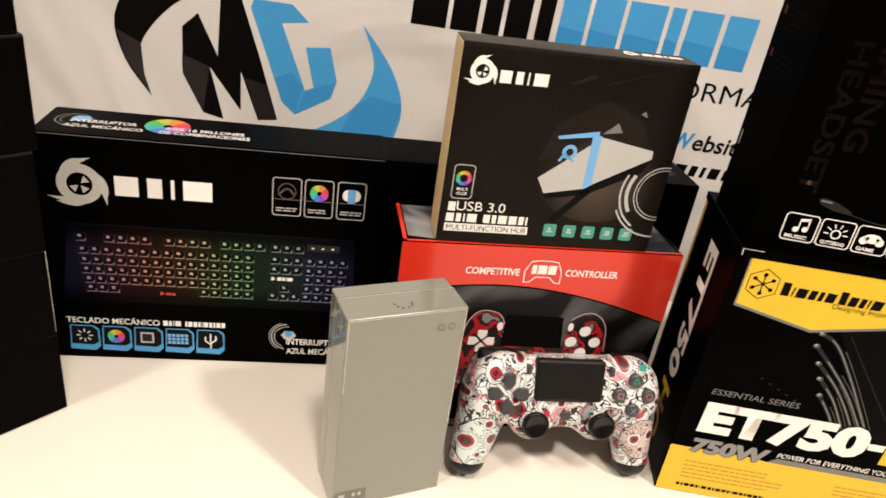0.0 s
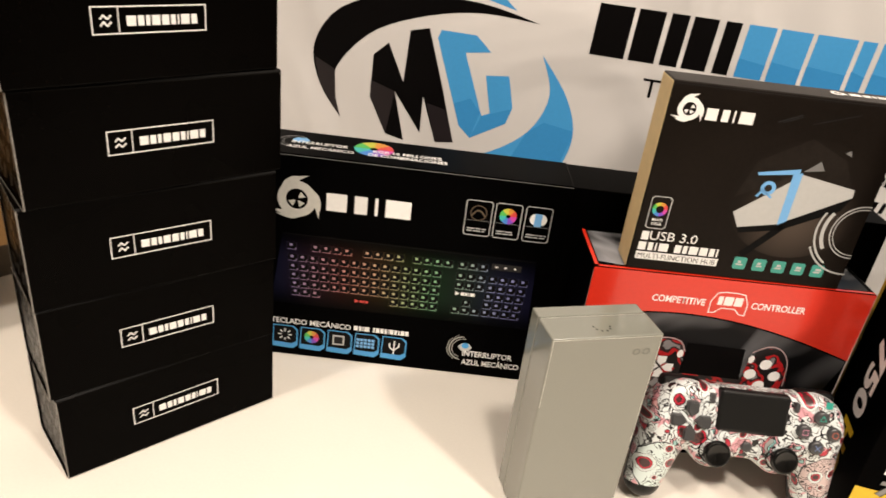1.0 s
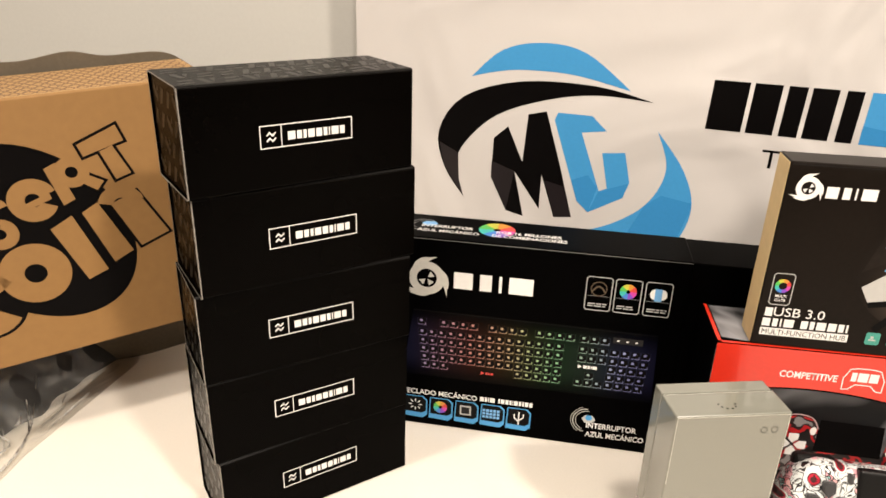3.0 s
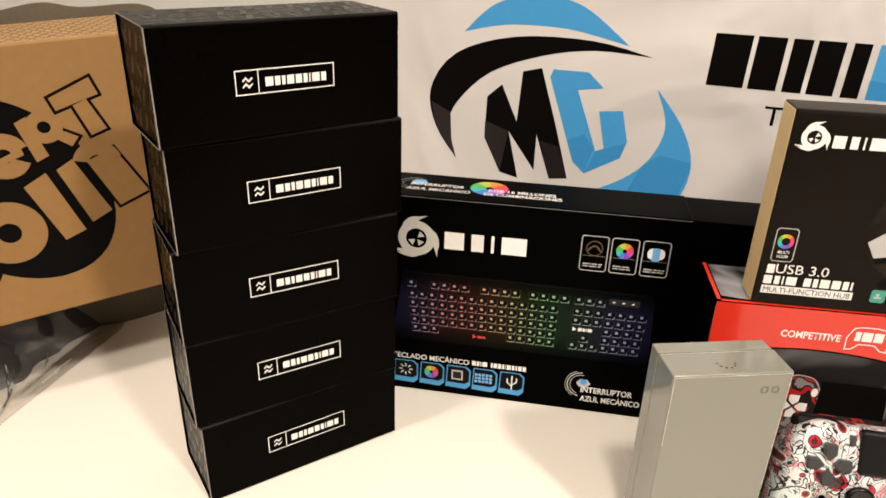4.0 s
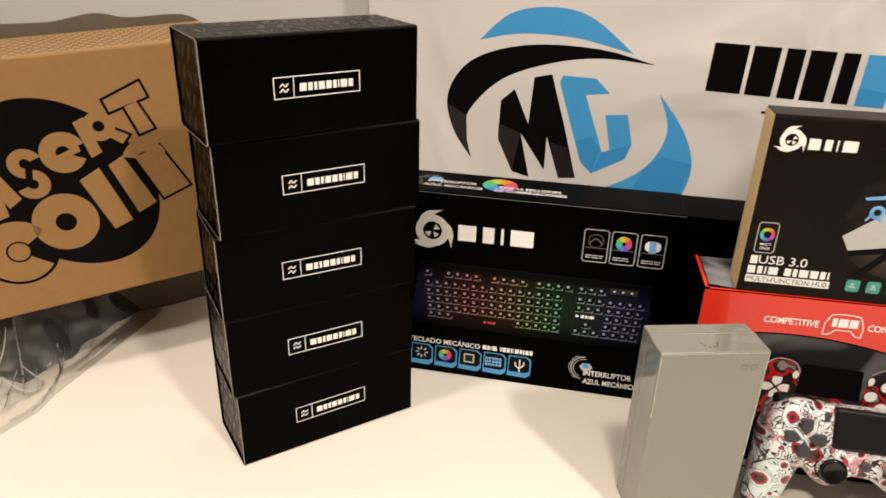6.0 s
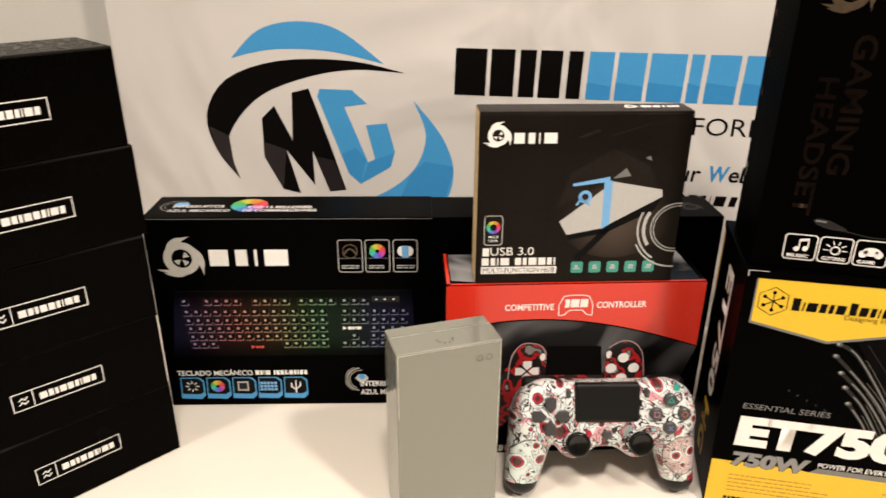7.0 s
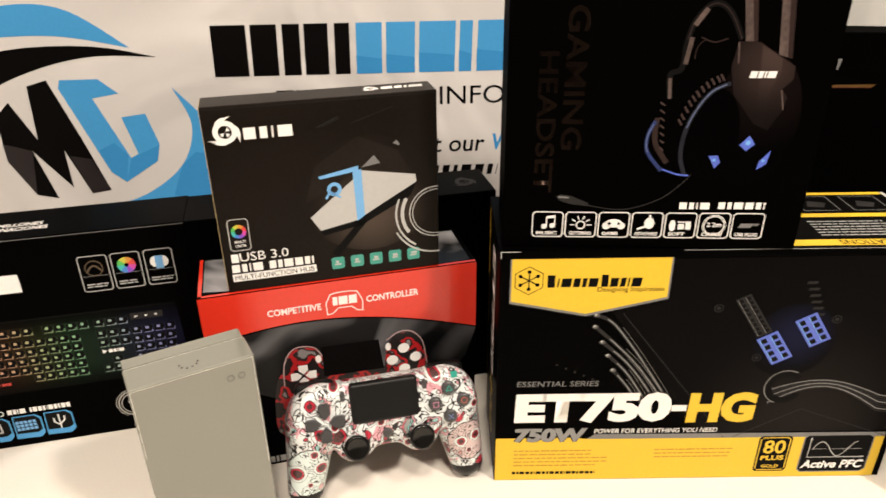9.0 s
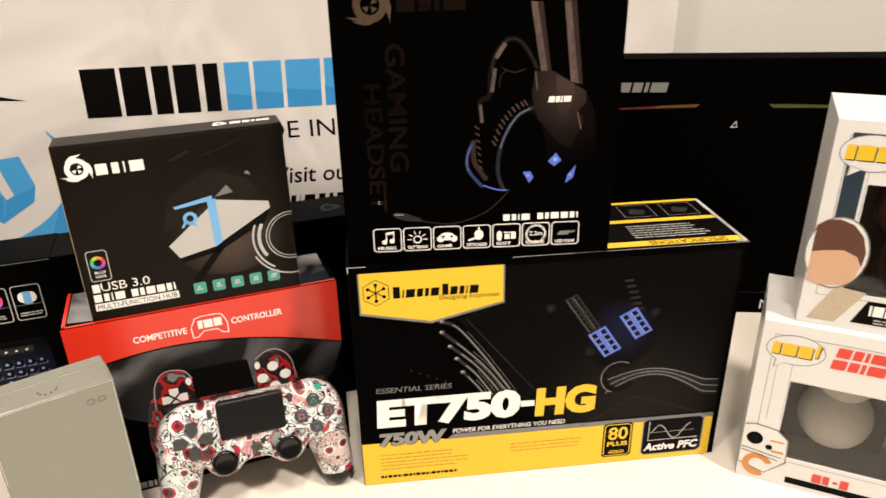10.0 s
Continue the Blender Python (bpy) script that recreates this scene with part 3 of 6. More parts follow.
def build_controller_box():
    w, d, h = 0.200, 0.0592, 0.1585
    ob = carton("controller_box", 0.0560, 0.5123, 0, 11.33, w, d, h, BLACK, "red and black glossy carton of a game controller", "box")
    f, t, l = on_face("F"), on_face("T", h), on_face("L", h, d)
    n = 24
    arc = [(200 * i / n, 118.5 + 12 * math.sin(math.pi * (i / n) ** 0.85) - 17 * (i / n) ** 2.2) for i in range(n + 1)]
    ink("red_band", [[arc[i], arc[i + 1], (arc[i + 1][0], 158), (arc[i][0], 158)] for i in range(n)], RED, ob, f, 1, "glossy red printed band")
    ink("grey_glow_print", [[(arc[i][0], arc[i][1] - 1.2 - 78 * math.sin(math.pi * i / n) ** 0.5), (arc[i + 1][0], arc[i + 1][1] - 1.2 - 78 * math.sin(math.pi * (i + 1) / n) ** 0.5), (arc[i + 1][0], arc[i + 1][1] - 1.2), (arc[i][0], arc[i][1] - 1.2)] for i in range(n)], SMOKE, ob, f, 1)
    letters("carton_lettering", "COMPETITIVE", 45, 136, 38, 5.5, WHITE, ob, f, 2, 0.02)
    letters("carton_lettering", "CONTROLLER", 116, 137, 39, 5.5, WHITE, ob, f, 2, 0.02)
    pad = [(87, 131), (86.5, 140), (90, 147.5), (95, 148.5), (104, 148.5), (109.5, 147.5), (113, 140), (113, 131), (109, 131.5), (105, 135.5), (95, 135.5), (91, 131.5)]
    ink("pad_outline", polyline(pad + pad[:1], 0.7), WHITE, ob, f, 2)
    marks("badge_block", bars(91.5, 138, 18.5, 7, 3, 0.15), WHITE, ob, f, 2)
    marks("word_block", bars(26, 2.5, 40, 6, 9, 0.25), PALE, ob, f, 2)
    # printed picture of a second controller
    for s, ca in ((-1, 65), (1, 141)):
        shape = [(ca - 14, 81), (ca - 11, 97), (ca - 4, 105), (ca + 9, 104), (ca + 15, 95), (ca + 15, 69), (ca + 10, 60), (ca - 12 + (8 if s > 0 else 0), 56), (ca - 14, 62)]
        ink("pad_picture_wing", [bend(shape + shape[:1], 40)[:-1]], CAMO, ob, f, 3)
        ink("pad_picture_rim", polyline(bend([(ca - 15, 74), (ca - 13, 94), (ca - 5, 106), (ca + 9, 105), (ca + 15, 96)] if s < 0 else [(ca - 12, 101), (ca - 2, 107), (ca + 8, 105.5), (ca + 16, 95), (ca + 19, 74)]), 0.9), PINKISH, ob, f, 4)
    ink("pad_picture_grip", [bend([(52, 90), (45, 78), (41.5, 58), (41, 36), (46, 28), (54, 40), (58, 66), (52, 90)], 44)[:-1]], CAMO, ob, f, 2.6)
    ink("pad_picture_grip", [bend([(158, 88), (151, 66), (153, 46), (160, 34), (166, 44), (164, 68), (158, 88)], 40)[:-1]], CAMO, ob, f, 2.6)
    ink("pad_picture_middle", [[(76, 80), (132, 78), (140, 62), (70, 60)]], CAMO, ob, f, 3)
    ink("pad_picture_touchpad", [[(80, 104), (123, 103), (126, 76), (80, 77)]], BLACKINK, ob, f, 4)
    for x, y in ((0, 8), (0, -8), (8, 0), (-8, 0)):
        ink("pad_picture_button", [disc(142 + x * 1.15, 82 + y * 1.2, 4.5, 14)], WHITE, ob, f, 5)
        px, py = x * 0.95, y * 0.95
        q = (-py * 0.45, px * 0.45)
        ink("pad_picture_button", [[(65 + px * 0.15, 81 + py * 0.15), (65 + px * 0.6 + q[0], 81 + py * 0.6 + q[1]), (65 + px * 1.25 + q[0], 81 + py * 1.25 + q[1]),
                                   (65 + px * 1.25 - q[0], 81 + py * 1.25 - q[1]), (65 + px * 0.6 - q[0], 81 + py * 0.6 - q[1])]], WHITE, ob, f, 5)
    for ca, cb in ((77, 94), (130, 95)):
        ink("pad_picture_button", [disc(ca, cb, 2.2, 12, 3.6)], WHITE, ob, f, 5)
    ink("pad_picture_button", [disc(122, 64, 7, 16, 4)], WHITE, ob, f, 5)
    # top and side print
    ink("red_border", [rect(0.5, 0.5, 199.5, 3), rect(0.5, 0.5, 3, 58.5)], RED, ob, t, 1)
    ink("grey_cloud_print", [[(4, 8), (30, 4), (196, 4), (196, 56), (120, 56), (60, 56), (4, 56)]], LITSMOKE, ob, t, 1)
    ink("white_flash_print", [[(60, 4), (90, 4), (76, 14)], [(78, 16), (98, 6), (110, 12)]], PINKISH, ob, t, 2)
    marks("word_block", [rect(18 + 0.5 * i, 20 + 10 * i, 26 + 0.5 * i, 27 + 10 * i) for i in range(7)], RED, ob, l, 1)
    ink("white_edge", [rect(58, 2, 58.6, 156)], PALE, ob, l, 1)


def camo():
    m = bpy.data.materials.new("red_black_camouflage")
    m.use_nodes = True
    nt = m.node_tree
    co, no, ra = (nt.nodes.new("ShaderNode" + k) for k in ("TexCoord", "TexNoise", "ValToRGB"))
    no.inputs["Scale"].default_value, no.inputs["Detail"].default_value = 85, 1.5
    e = ra.color_ramp.elements
    ra.color_ramp.interpolation = "CONSTANT"
    e[0].color, e[0].position = (0.01, 0.008, 0.008, 1), 0
    e[1].color, e[1].position = (0.36, 0.012, 0.015, 1), 0.47
    for p, c in ((0.58, (0.02, 0.012, 0.012, 1)), (0.64, (0.2, 0.19, 0.19, 1))):
        x = e.new(p)
        x.color = c
    nt.links.new(co.outputs["Object"], no.inputs["Vector"])
    nt.links.new(no.outputs["Fac"], ra.inputs["Fac"])
    nt.links.new(ra.outputs["Color"], nt.nodes["Principled BSDF"].inputs["Base Color"])
    nt.nodes["Principled BSDF"].inputs["Roughness"].default_value = 0.35
    return m


CAMO = camo()
PINKISH = material("pale_pink_ink", (0.42, 0.30, 0.30), 0.4, grain=0.2, bump=0)
build_controller_box()


def build_hub_box():
    w, d, h = 0.150, 0.0247, 0.1306
    ob = carton("hub_box", 0.0769, 0.5187, 0.1587, 11.10, w, d, h, UMBER, "black printed cable holder carton with tan sides, on the red carton", "box")
    part("kraft_side", block(-0.0004, 0.0004, 0.0012, d - 0.0004, 0.001, h - 0.001, 0.0002), KRAFTSIDE, ob, "bare tan cardboard side")
    f, t = on_face("F"), on_face("T", h)
    ink("edge_wear_highlight", [rect(0.8, 128.6, 149, 129)], DARK, ob, f, 1)
    emblem(13.5, 114, 9.6, WHITE, ob, f)
    marks("word_block", bars(24.5, 108.2, 33, 7.6, 4, 0.30), WHITE, ob, f, 2)
    ink("hub_picture_base", [disc(102, 62, 46, 40, 42)], HUBGLOW, ob, f, 1)
    ink("hub_picture_base", [[(58, 60), (66, 86), (96, 104), (122, 92), (132, 74), (97, 82)]], DARKBROWN, ob, f, 2)
    ink("hub_picture_body", [[(60.5, 49.5), (92, 75), (92, 44), (66.5, 39)], [(97, 80), (134, 73.5), (134.5, 68), (97, 47)]], PALE, ob, f, 3)
    ink("hub_picture_lower", [[(66.5, 39), (92, 44), (134.5, 68), (130, 58), (95, 40), (68, 35)]], DEEP, ob, f, 3)
    ink("hub_picture_band", [[(91, 80), (97, 81), (97.5, 47), (92, 43.5)], [(68, 78.5), (95, 83.6), (95, 80), (69, 76.5)]], BLUELIGHT, ob, f, 4)
    ink("hub_picture_cable", ring(78, 68.5, 2.5, 5, 14) + polyline([(72, 62), (75, 67), (82, 62)], 1.6), BLUELIGHT, ob, f, 4)
    ink("hub_picture_arm", [[(97, 82), (106, 90), (110, 84)], [(119, 97), (122, 99), (124, 95)]], GREY, ob, f, 3)
    ink("hub_picture_leg", [stroke((75, 19), (97, 44), 5)], DEEP, ob, f, 3)
    ink("fine_line", polyline([(70, 112), (84, 118)], 0.8) + polyline([(73, 112), (85, 117)], 0.5) + polyline([(92, 113), (120, 122)], 0.5), DARK, ob, f, 3)
    for r0, r1, a0, a1 in ((18.6, 19.4, 84, 276), (16.6, 17.2, 84, 276), (23, 25.5, 150, 215), (28, 29.4, 155, 238), (31, 32.2, 205, 274)):
        ink("circle_line", ring(148, 44, r0, r1, 30, a0, a1), PALE, ob, f, 5)
    icon_frame(5.8, 31.5, 19, 54.5, ob, f, PALE, 0.6)
    ink("colour_wheel", wheel(12.4, 45.5, 2.6, 5), None, ob, f, 3, mats=HUES)
    letters("carton_lettering", "MULTI", 9, 37, 7, 2, WHITE, ob, f, 3, 0.02)
    letters("carton_lettering", "COLOR", 9, 34, 7, 2, WHITE, ob, f, 3, 0.02)
    ink("plug_tag", [rect(5, 22.6, 9.8, 29)], WHITE, ob, f, 3)
    letters("carton_lettering", "USB 3.0", 10.6, 23, 32.5, 6.6, WHITE, ob, f, 3)
    marks("word_block", bars(4.5, 15, 22, 6, 4, 0.25) + bars(29.5, 15, 31.5, 6, 6, 0.22), WHITE, ob, f, 3)
    ink("white_strip", [rect(4.2, 8.1, 61, 13.8)], WHITE, ob, f, 3)
    letters("carton_lettering", "MULTI-FUNCTION HUB", 5.6, 9, 54, 3.8, BLACKINK, ob, f, 4)
    for k in range(5):
        a = 71.9 + 13.6 * k
        ink("green_icon", [[(a + 1, 8), (a + 8, 8), (a + 9, 9), (a + 9, 16.2), (a + 8, 17.2), (a + 1, 17.2), (a, 16.2), (a, 9)]], GREEN, ob, f, 3)
        ink("icon_mark", [rect(a + 2 + 0.6 * (k % 2), 11, a + 6.5, 12.2), rect(a + 3, 12.6, a + 5 + 0.5 * k, 14.5)], PALE, ob, f, 4)
    emblem(108, 14, 5.5, WHITE, ob, t)
    marks("word_block", bars(115, 11, 29, 6, 4, 0.16, 1), WHITE, ob, t, 2)


HUBGLOW = glow_print("soft_glow_print", (0.102, 0, 0.048), 0.044, (0.068, 0.051, 0.040), (0.0088, 0.0064, 0.0049))
DARKBROWN = material("dark_umber_print", (0.0135, 0.0105, 0.0085), 0.36, spec=0.09, grain=0.3, blotch=40, bump=0)
build_hub_box()


def build_phone_box():
    w, d, h = 0.0749, 0.0362, 0.1477
    ob = thing("phone_box", pose(0.0348, 0.4275, 0, 0, 0, 25.71), "slim grey-green satin phone box standing upright on the table", "box")
    part("sleeve", block(0, w, 0, 0.0240, 0, h, 0.0011, segments=3), SATINGREY, ob)
    part("rear_half", block(0.0005, w - 0.0005, 0.0247, d, 0, h - 0.0003, 0.0011), SATINGREY, ob)
    part("inner_tray", block(0.001, w - 0.001, 0.002, d - 0.001, 0.001, h - 0.001, 0), BLACK, ob)
    f, t = on_face("F"), on_face("T", h)
    ink("maker_mark", ring(58.6, 135.2, 1.7, 2.5, 16) + ring(65.4, 135.2, 1.7, 2.5, 16), GREYPRINT, ob, f, 1)
    ink("dot_arc", [disc(37 + 5.5 * math.cos(radians(x)), 11 + 5.0 * math.sin(radians(x)), 0.75, 8) for x in (180, 216, 252, 288, 324, 355)], BLACKINK, ob, t, 1)
    # pale strips painted as the highlights of the bevelled edges and the seam
    marks("edge_wear_highlight", [rect(1.0, 146.2, 74, 146.6), rect(0.9, 96, 1.25, 146.4), rect(73.6, 60, 73.9, 146.2)], EDGEPALE, ob, f, 1)
    marks("edge_wear_highlight", [rect(1.2, 22.6, 73.8, 23.0)], EDGEPALE, ob, t, 1)
    ink("size_label", [rect(1.5, 6, 22.5, 14.5)], CLEARLABEL, ob, f, 1)
    ink("label_print", [rect(4, 9, 8, 12), rect(13, 9, 15, 12), rect(17, 9, 19, 12)], PALE, ob, f, 2)


EDGEPALE = material("grey_edge_highlight", (0.55, 0.55, 0.49), 0.3, grain=0.5, blotch=60, bump=0)
CLEARLABEL = material("translucent_label", (0.13, 0.13, 0.11), 0.3, grain=0.05, bump=0)
build_phone_box()


def build_power_box():
    w, d, h = 0.2958, 0.0904, 0.1973
    ob = carton("power_supply_box", 0.2606, 0.4891, 0, -3.20, w, d, h, BLACK, "black and yellow printed carton of a computer power supply", "box")
    part("lid_flap", block(-0.0006, w + 0.0006, -0.0009, d + 0.0004, h - 0.0042, h + 0.0012, 0.0005), BLACK, ob)
    f, t, l = on_face("F"), on_face("T", h + 0.0012), on_face("L", h, d)
    lid = lambda a, b, e: (a / 1000, -0.0009 - e, b / 1000)
    print_on = lambda a, b, e: f(a - 2, b - 3.6, e)
    marks("edge_wear_highlight", [rect(0, 198.0, 13, 198.5), rect(118, 198.1, 296, 198.4), rect(0.2, 193.6, 0.8, 198.4)], PALE, ob, lid, 1)
    # faint picture of the machine
    ink("machine_picture", [[(70, 168), (114, 195), (294, 196), (294, 49), (150, 49), (110, 110)]], MACHINE, ob, print_on, 1)
    ink("plug_glow_picture", [disc(205, 130, 30, 36, 30)], PLUGGLOW, ob, print_on, 1.4)
    ink("machine_edge", [stroke((86, 154), (172, 44), 0.6), stroke((178, 44), (224, 70), 0.8), stroke((224, 70), (292, 44), 0.6)], DARK, ob, print_on, 2)
    strands = [[(68.3, 152.7), (80.1, 146.2), (96.3, 125), (113.2, 99.3), (124, 82)], [(68.1, 143.5), (84.1, 128.3), (100.6, 110.2), (115.5, 89.1), (120, 82)],
               [(74, 130.8), (90.2, 115.8), (102.8, 100.1), (114, 83)], [(79, 119.5), (92.3, 105.8), (102.9, 90), (107.5, 82)], [(83.5, 106.9), (94.5, 93.1), (101.5, 82)]]
    for k, way in enumerate(strands):
        pts = bend(way, 24)
        ink("ribbon_cable_picture", polyline(pts, 2.6), DARK, ob, print_on, 2)
        ink("ribbon_light_picture", polyline(pts[5:-3], 0.9), GREY, ob, print_on, 3)
        ink("ribbon_light_picture", polyline([(x + 2.6, y + 1.4) for x, y in pts[9:-1]], 0.5), GREYDIM, ob, print_on, 3)
        tip = ink("ribbon_end_picture", [disc(pts[0][0], pts[0][1], 2.2, 10, 1.7)], GREYDIM, ob, print_on, 3.4)
        ink("ribbon_end_light", [disc(pts[0][0] - 0.5, pts[0][1] + 0.5, 0.8, 8)], PALE, tip, print_on, 3.8)
    ink("slot_picture", [disc(44 + 6.5 * i, 112 - 3.2 * i, 0.9, 8) for i in range(5)], DARK, ob, print_on, 2)
    for k in range(8):
        pts = [(198 + 94 * s, 88 - 2.0 * k + (12 + 1.2 * k) * math.sin(math.pi * min(1, s * 1.15)) * (1 - 0.2 * s) - 8 * s) for s in [i / 14 for i in range(15)]]
        ink("cable_bundle_picture", polyline(pts, 0.8), GREY if k % 3 == 0 else DARK, ob, print_on, 2)
    ink("cable_grommet_picture", ring(208, 90, 9, 14, 26, 40, 330), BLACKINK, ob, print_on, 3)
    ink("cable_grommet_rim", ring(208, 90, 14, 14.8, 26, 60, 250), GREY, ob, print_on, 3)
    for ca, cb, mat in ((194, 124, PLUG), (217.5, 138.5, PLUG), (170, 158, GREY), (180, 143, GREY)):
        ax, bx = Vector((0.56, -0.83)), Vector((0.83, 0.45))
        sc = 1 if mat is PLUG else 0.7
        q = lambda i, j: (ca + sc * (ax.x * i + bx.x * j), cb + sc * (ax.y * i + bx.y * j))
        plug_face = ink("plug_picture", [[q(-13, -8), q(13, -8), q(13, 8), q(-13, 8)]], mat if mat is PLUG else DARK, ob, print_on, 3)
        marks("plug_hole", [[q(i - 2, j - 2), q(i + 2, j - 2), q(i + 2, j + 2), q(i - 2, j + 2)] for i in (-9, -3, 3, 9) for j in (-4, 4)], DEEP if mat is PLUG else BLACKINK, ob, print_on, 4)
        ink("plug_light", [[q(i - 2.6, j - 2.6), q(i + 2.6, j - 2.6), q(i + 2.6, j - 2.1), q(i - 2.6, j - 2.1)] for i in (-9, -3, 3, 9) for j in (-4, 4)], BLUELIGHT if mat is PLUG else GREY, ob, print_on, 5)
    for c in ((150, 157), (183, 116), (232, 147)):
        head = ink("screw_picture", ring(c[0], c[1], 2.6, 3.3, 14), DARK, ob, print_on, 2)
        ink("screw_slot", [disc(*c, 1.4, 8)], DARK, head, print_on, 2)
    ink("slot_picture", [slant(205 + 2 * i, 175 - 5 * i, 212 + 2 * i, 177 - 5 * i, 1) for i in range(6)], DARK, ob, print_on, 2)
    # labels
    ink("grey_border", [[(6.8, 192.6), (112.8, 192.8), (113, 161.4), (58.4, 148.4), (6.8, 159.0)]], GREY, ob, f, 2)
    ink("yellow_label", [[(7.8, 192.7), (111.6, 192.9), (111.8, 163.0), (58.4, 150.4), (7.8, 160.7)]], YELLOW, ob, f, 3, "yellow pennant-shaped printed label")
    ink("hexagon_mark", polyline([(19.3 + 10.5 * math.cos(radians(30 + 60 * i)), 176.6 + 10.5 * math.sin(radians(30 + 60 * i))) for i in range(7)], 0.5)
        + [stroke((19.3, 176.6), (19.3 + 7 * math.cos(radians(30 + 60 * i)), 176.6 + 7 * math.sin(radians(30 + 60 * i))), 0.8) for i in range(6)]
        + [disc(19.3 + 6.5 * math.cos(radians(30 + 60 * i)), 176.6 + 6.5 * math.sin(radians(30 + 60 * i)), 1.5, 6) for i in range(6)], BLACKINK, ob, f, 4)
    marks("word_block", [rect(31.5, 171.2, 36.5, 180.5)] + bars(37.8, 171.4, 28, 6.6, 5, 0.25, 0.8) + [rect(67, 171.4, 71.5, 180.5)] + bars(72.6, 171.4, 22, 6.6, 4, 0.25, 0.8), BLACKINK, ob, f, 4)
    letters("carton_lettering", "Designing Inspiration", 65, 166.5, 44, 4.6, BLACKINK, ob, f, 4)
    letters("carton_lettering", "ESSENTIAL SERIES", 14.4, 89.6, 58, 4.6, GREY, ob, f, 4, 0.0, 0.15)
    letters("model_lettering", "ET750", 13.4, 56, 113.5, 27.5, WHITE, ob, f, 5, 0.06, 0.04)
    ink("dash", [rect(127.5, 66, 138.5, 71.5)], WHITE, ob, f, 5)
    letters("model_lettering", "HG", 139, 55, 49, 27.5, YELLOW, ob, f, 5, 0.06, 0.04)
    ink("yellow_base", [[(0.6, 0.6), (290.5, 0.6), (290.5, 39.5), (68, 40.5), (60, 42), (0.6, 42)]], YELLOW, ob, f, 3, "yellow printed band")
    ink("grey_wattage_back", [[(12, 40.5), (68, 40.5), (74, 45), (290.5, 43.6), (290.5, 39.5), (12, 40)]], GREY, ob, f, 2)
    letters("model_lettering", "750W", 13, 37.6, 54.5, 14.6, BLACKINK, ob, f, 5, 0.09, 0.12)
    letters("model_lettering", "750W", 13.4, 38, 53.2, 13.4, GREYMID, ob, f, 6, 0.055, 0.12)
    letters("carton_lettering", "POWER FOR EVERYTHING YOU NEED", 73, 46, 91, 4.2, WHITE, ob, f, 5, 0.01, 0.15)
    ink("small_print", lines_of_bars(14.5, 29, 74, 5, 3.6, 1.0, 4) + lines_of_bars(120, 29, 68, 3, 3.6, 1.0, 9), DARKAMBER, ob, f, 4, kind="stuff")
    marks("address_bar", bars(13.7, 6.4, 64, 2.6, 20, 0.25), BLACKINK, ob, f, 4)
    ink("badge_plate", [[(199.5, 6.5), (220.5, 6.5), (222.5, 8.5), (222.5, 39), (220.5, 41), (199.5, 41), (197.5, 39), (197.5, 8.5)]], BLACKINK, ob, f, 4)
    ink("badge_frame", outline(199, 8, 221, 39.5, 0.8, 2), YELLOW, ob, f, 5)
    letters("badge_lettering", "80", 202, 24, 16.5, 13, YELLOW, ob, f, 5, 0.02)
    letters("badge_lettering", "PLUS", 201.5, 17.5, 17.5, 4.6, YELLOW, ob, f, 5, 0.04)
    ink("badge_strip", [rect(199.6, 8.8, 220.4, 14.6)], BLACKINK, ob, f, 5.5)
    letters("badge_lettering", "GOLD", 203.5, 10, 13, 3.2, YELLOW, ob, f, 6, 0.03)
    ink("curve_plate", [[(234, 5), (280, 5), (283.5, 8), (283.5, 39), (280, 42), (234, 42), (231, 39), (231, 8)]], GREY, ob, f, 4)
    ink("curve_plate_face", [[(234.3, 6), (279.7, 6), (282.5, 8.4), (282.5, 38.6), (279.7, 41), (234.3, 41), (232, 38.6), (232, 8.4)]], BLACKINK, ob, f, 5)
    ink("curve_axis", polyline([(236.5, 38), (236.5, 20), (278, 20)], 0.7) + polyline([(236, 28), (276, 28)], 0.3) + [[(235.5, 37), (237.5, 37), (236.5, 40)], [(277, 19), (277, 21), (280, 20)]], PALE, ob, f, 6)
    ink("curve_print", polyline([(239 + 33 * i / 24, 28 + 7 * math.sin(2 * math.pi * i / 24 * 1.25)) for i in range(25)], 0.7), PALE, ob, f, 6.3)
    letters("badge_lettering", "Active PFC", 233.5, 9, 46, 8, WHITE, ob, f, 6, 0.03, 0.15)
    # lid print
    for b0, b1 in ((2.5, 11), (46, 52), (85, 89.5)):
        ink("yellow_stripe", [rect(183, b0, 292, b1)], YELLOW, ob, t, 1)
    ink("edge_wear_highlight", [rect(292.6, 2, 295.4, 89), rect(286, 0.2, 295.4, 1.6)], PALE, ob, t, 1)
    letters("carton_lettering", "SPECIFICATIONS", 282, 10, 60, 6.5, BLACKINK, ob, t, 2, 0.01, 0, 180)
    ink("small_print", lines_of_bars(215, 38, 66, 6, 4.2, 1.2, 21), PALE, ob, t, 1, kind="stuff")
    for a in (222, 258):
        ink("lid_picture", outline(a, 57, a + 26, 82, 0.6), GREY, ob, t, 1)
        ink("lid_picture_shape", [[(a + 5, 64), (a + 16, 62), (a + 21, 70), (a + 9, 74)]], DARK, ob, t, 1)
    # side print
    letters("model_lettering", "ET750", 36, 178, 108, 22, WHITE, ob, l, 2, 0.04, 0.0, -90)
    letters("model_lettering", "HG", 36, 62, 46, 22, YELLOW, ob, l, 2, 0.04, 0.0, -90)
    ink("tan_edge", [rect(1, 4, 5.5, 192)], AMBER, ob, l, 1)


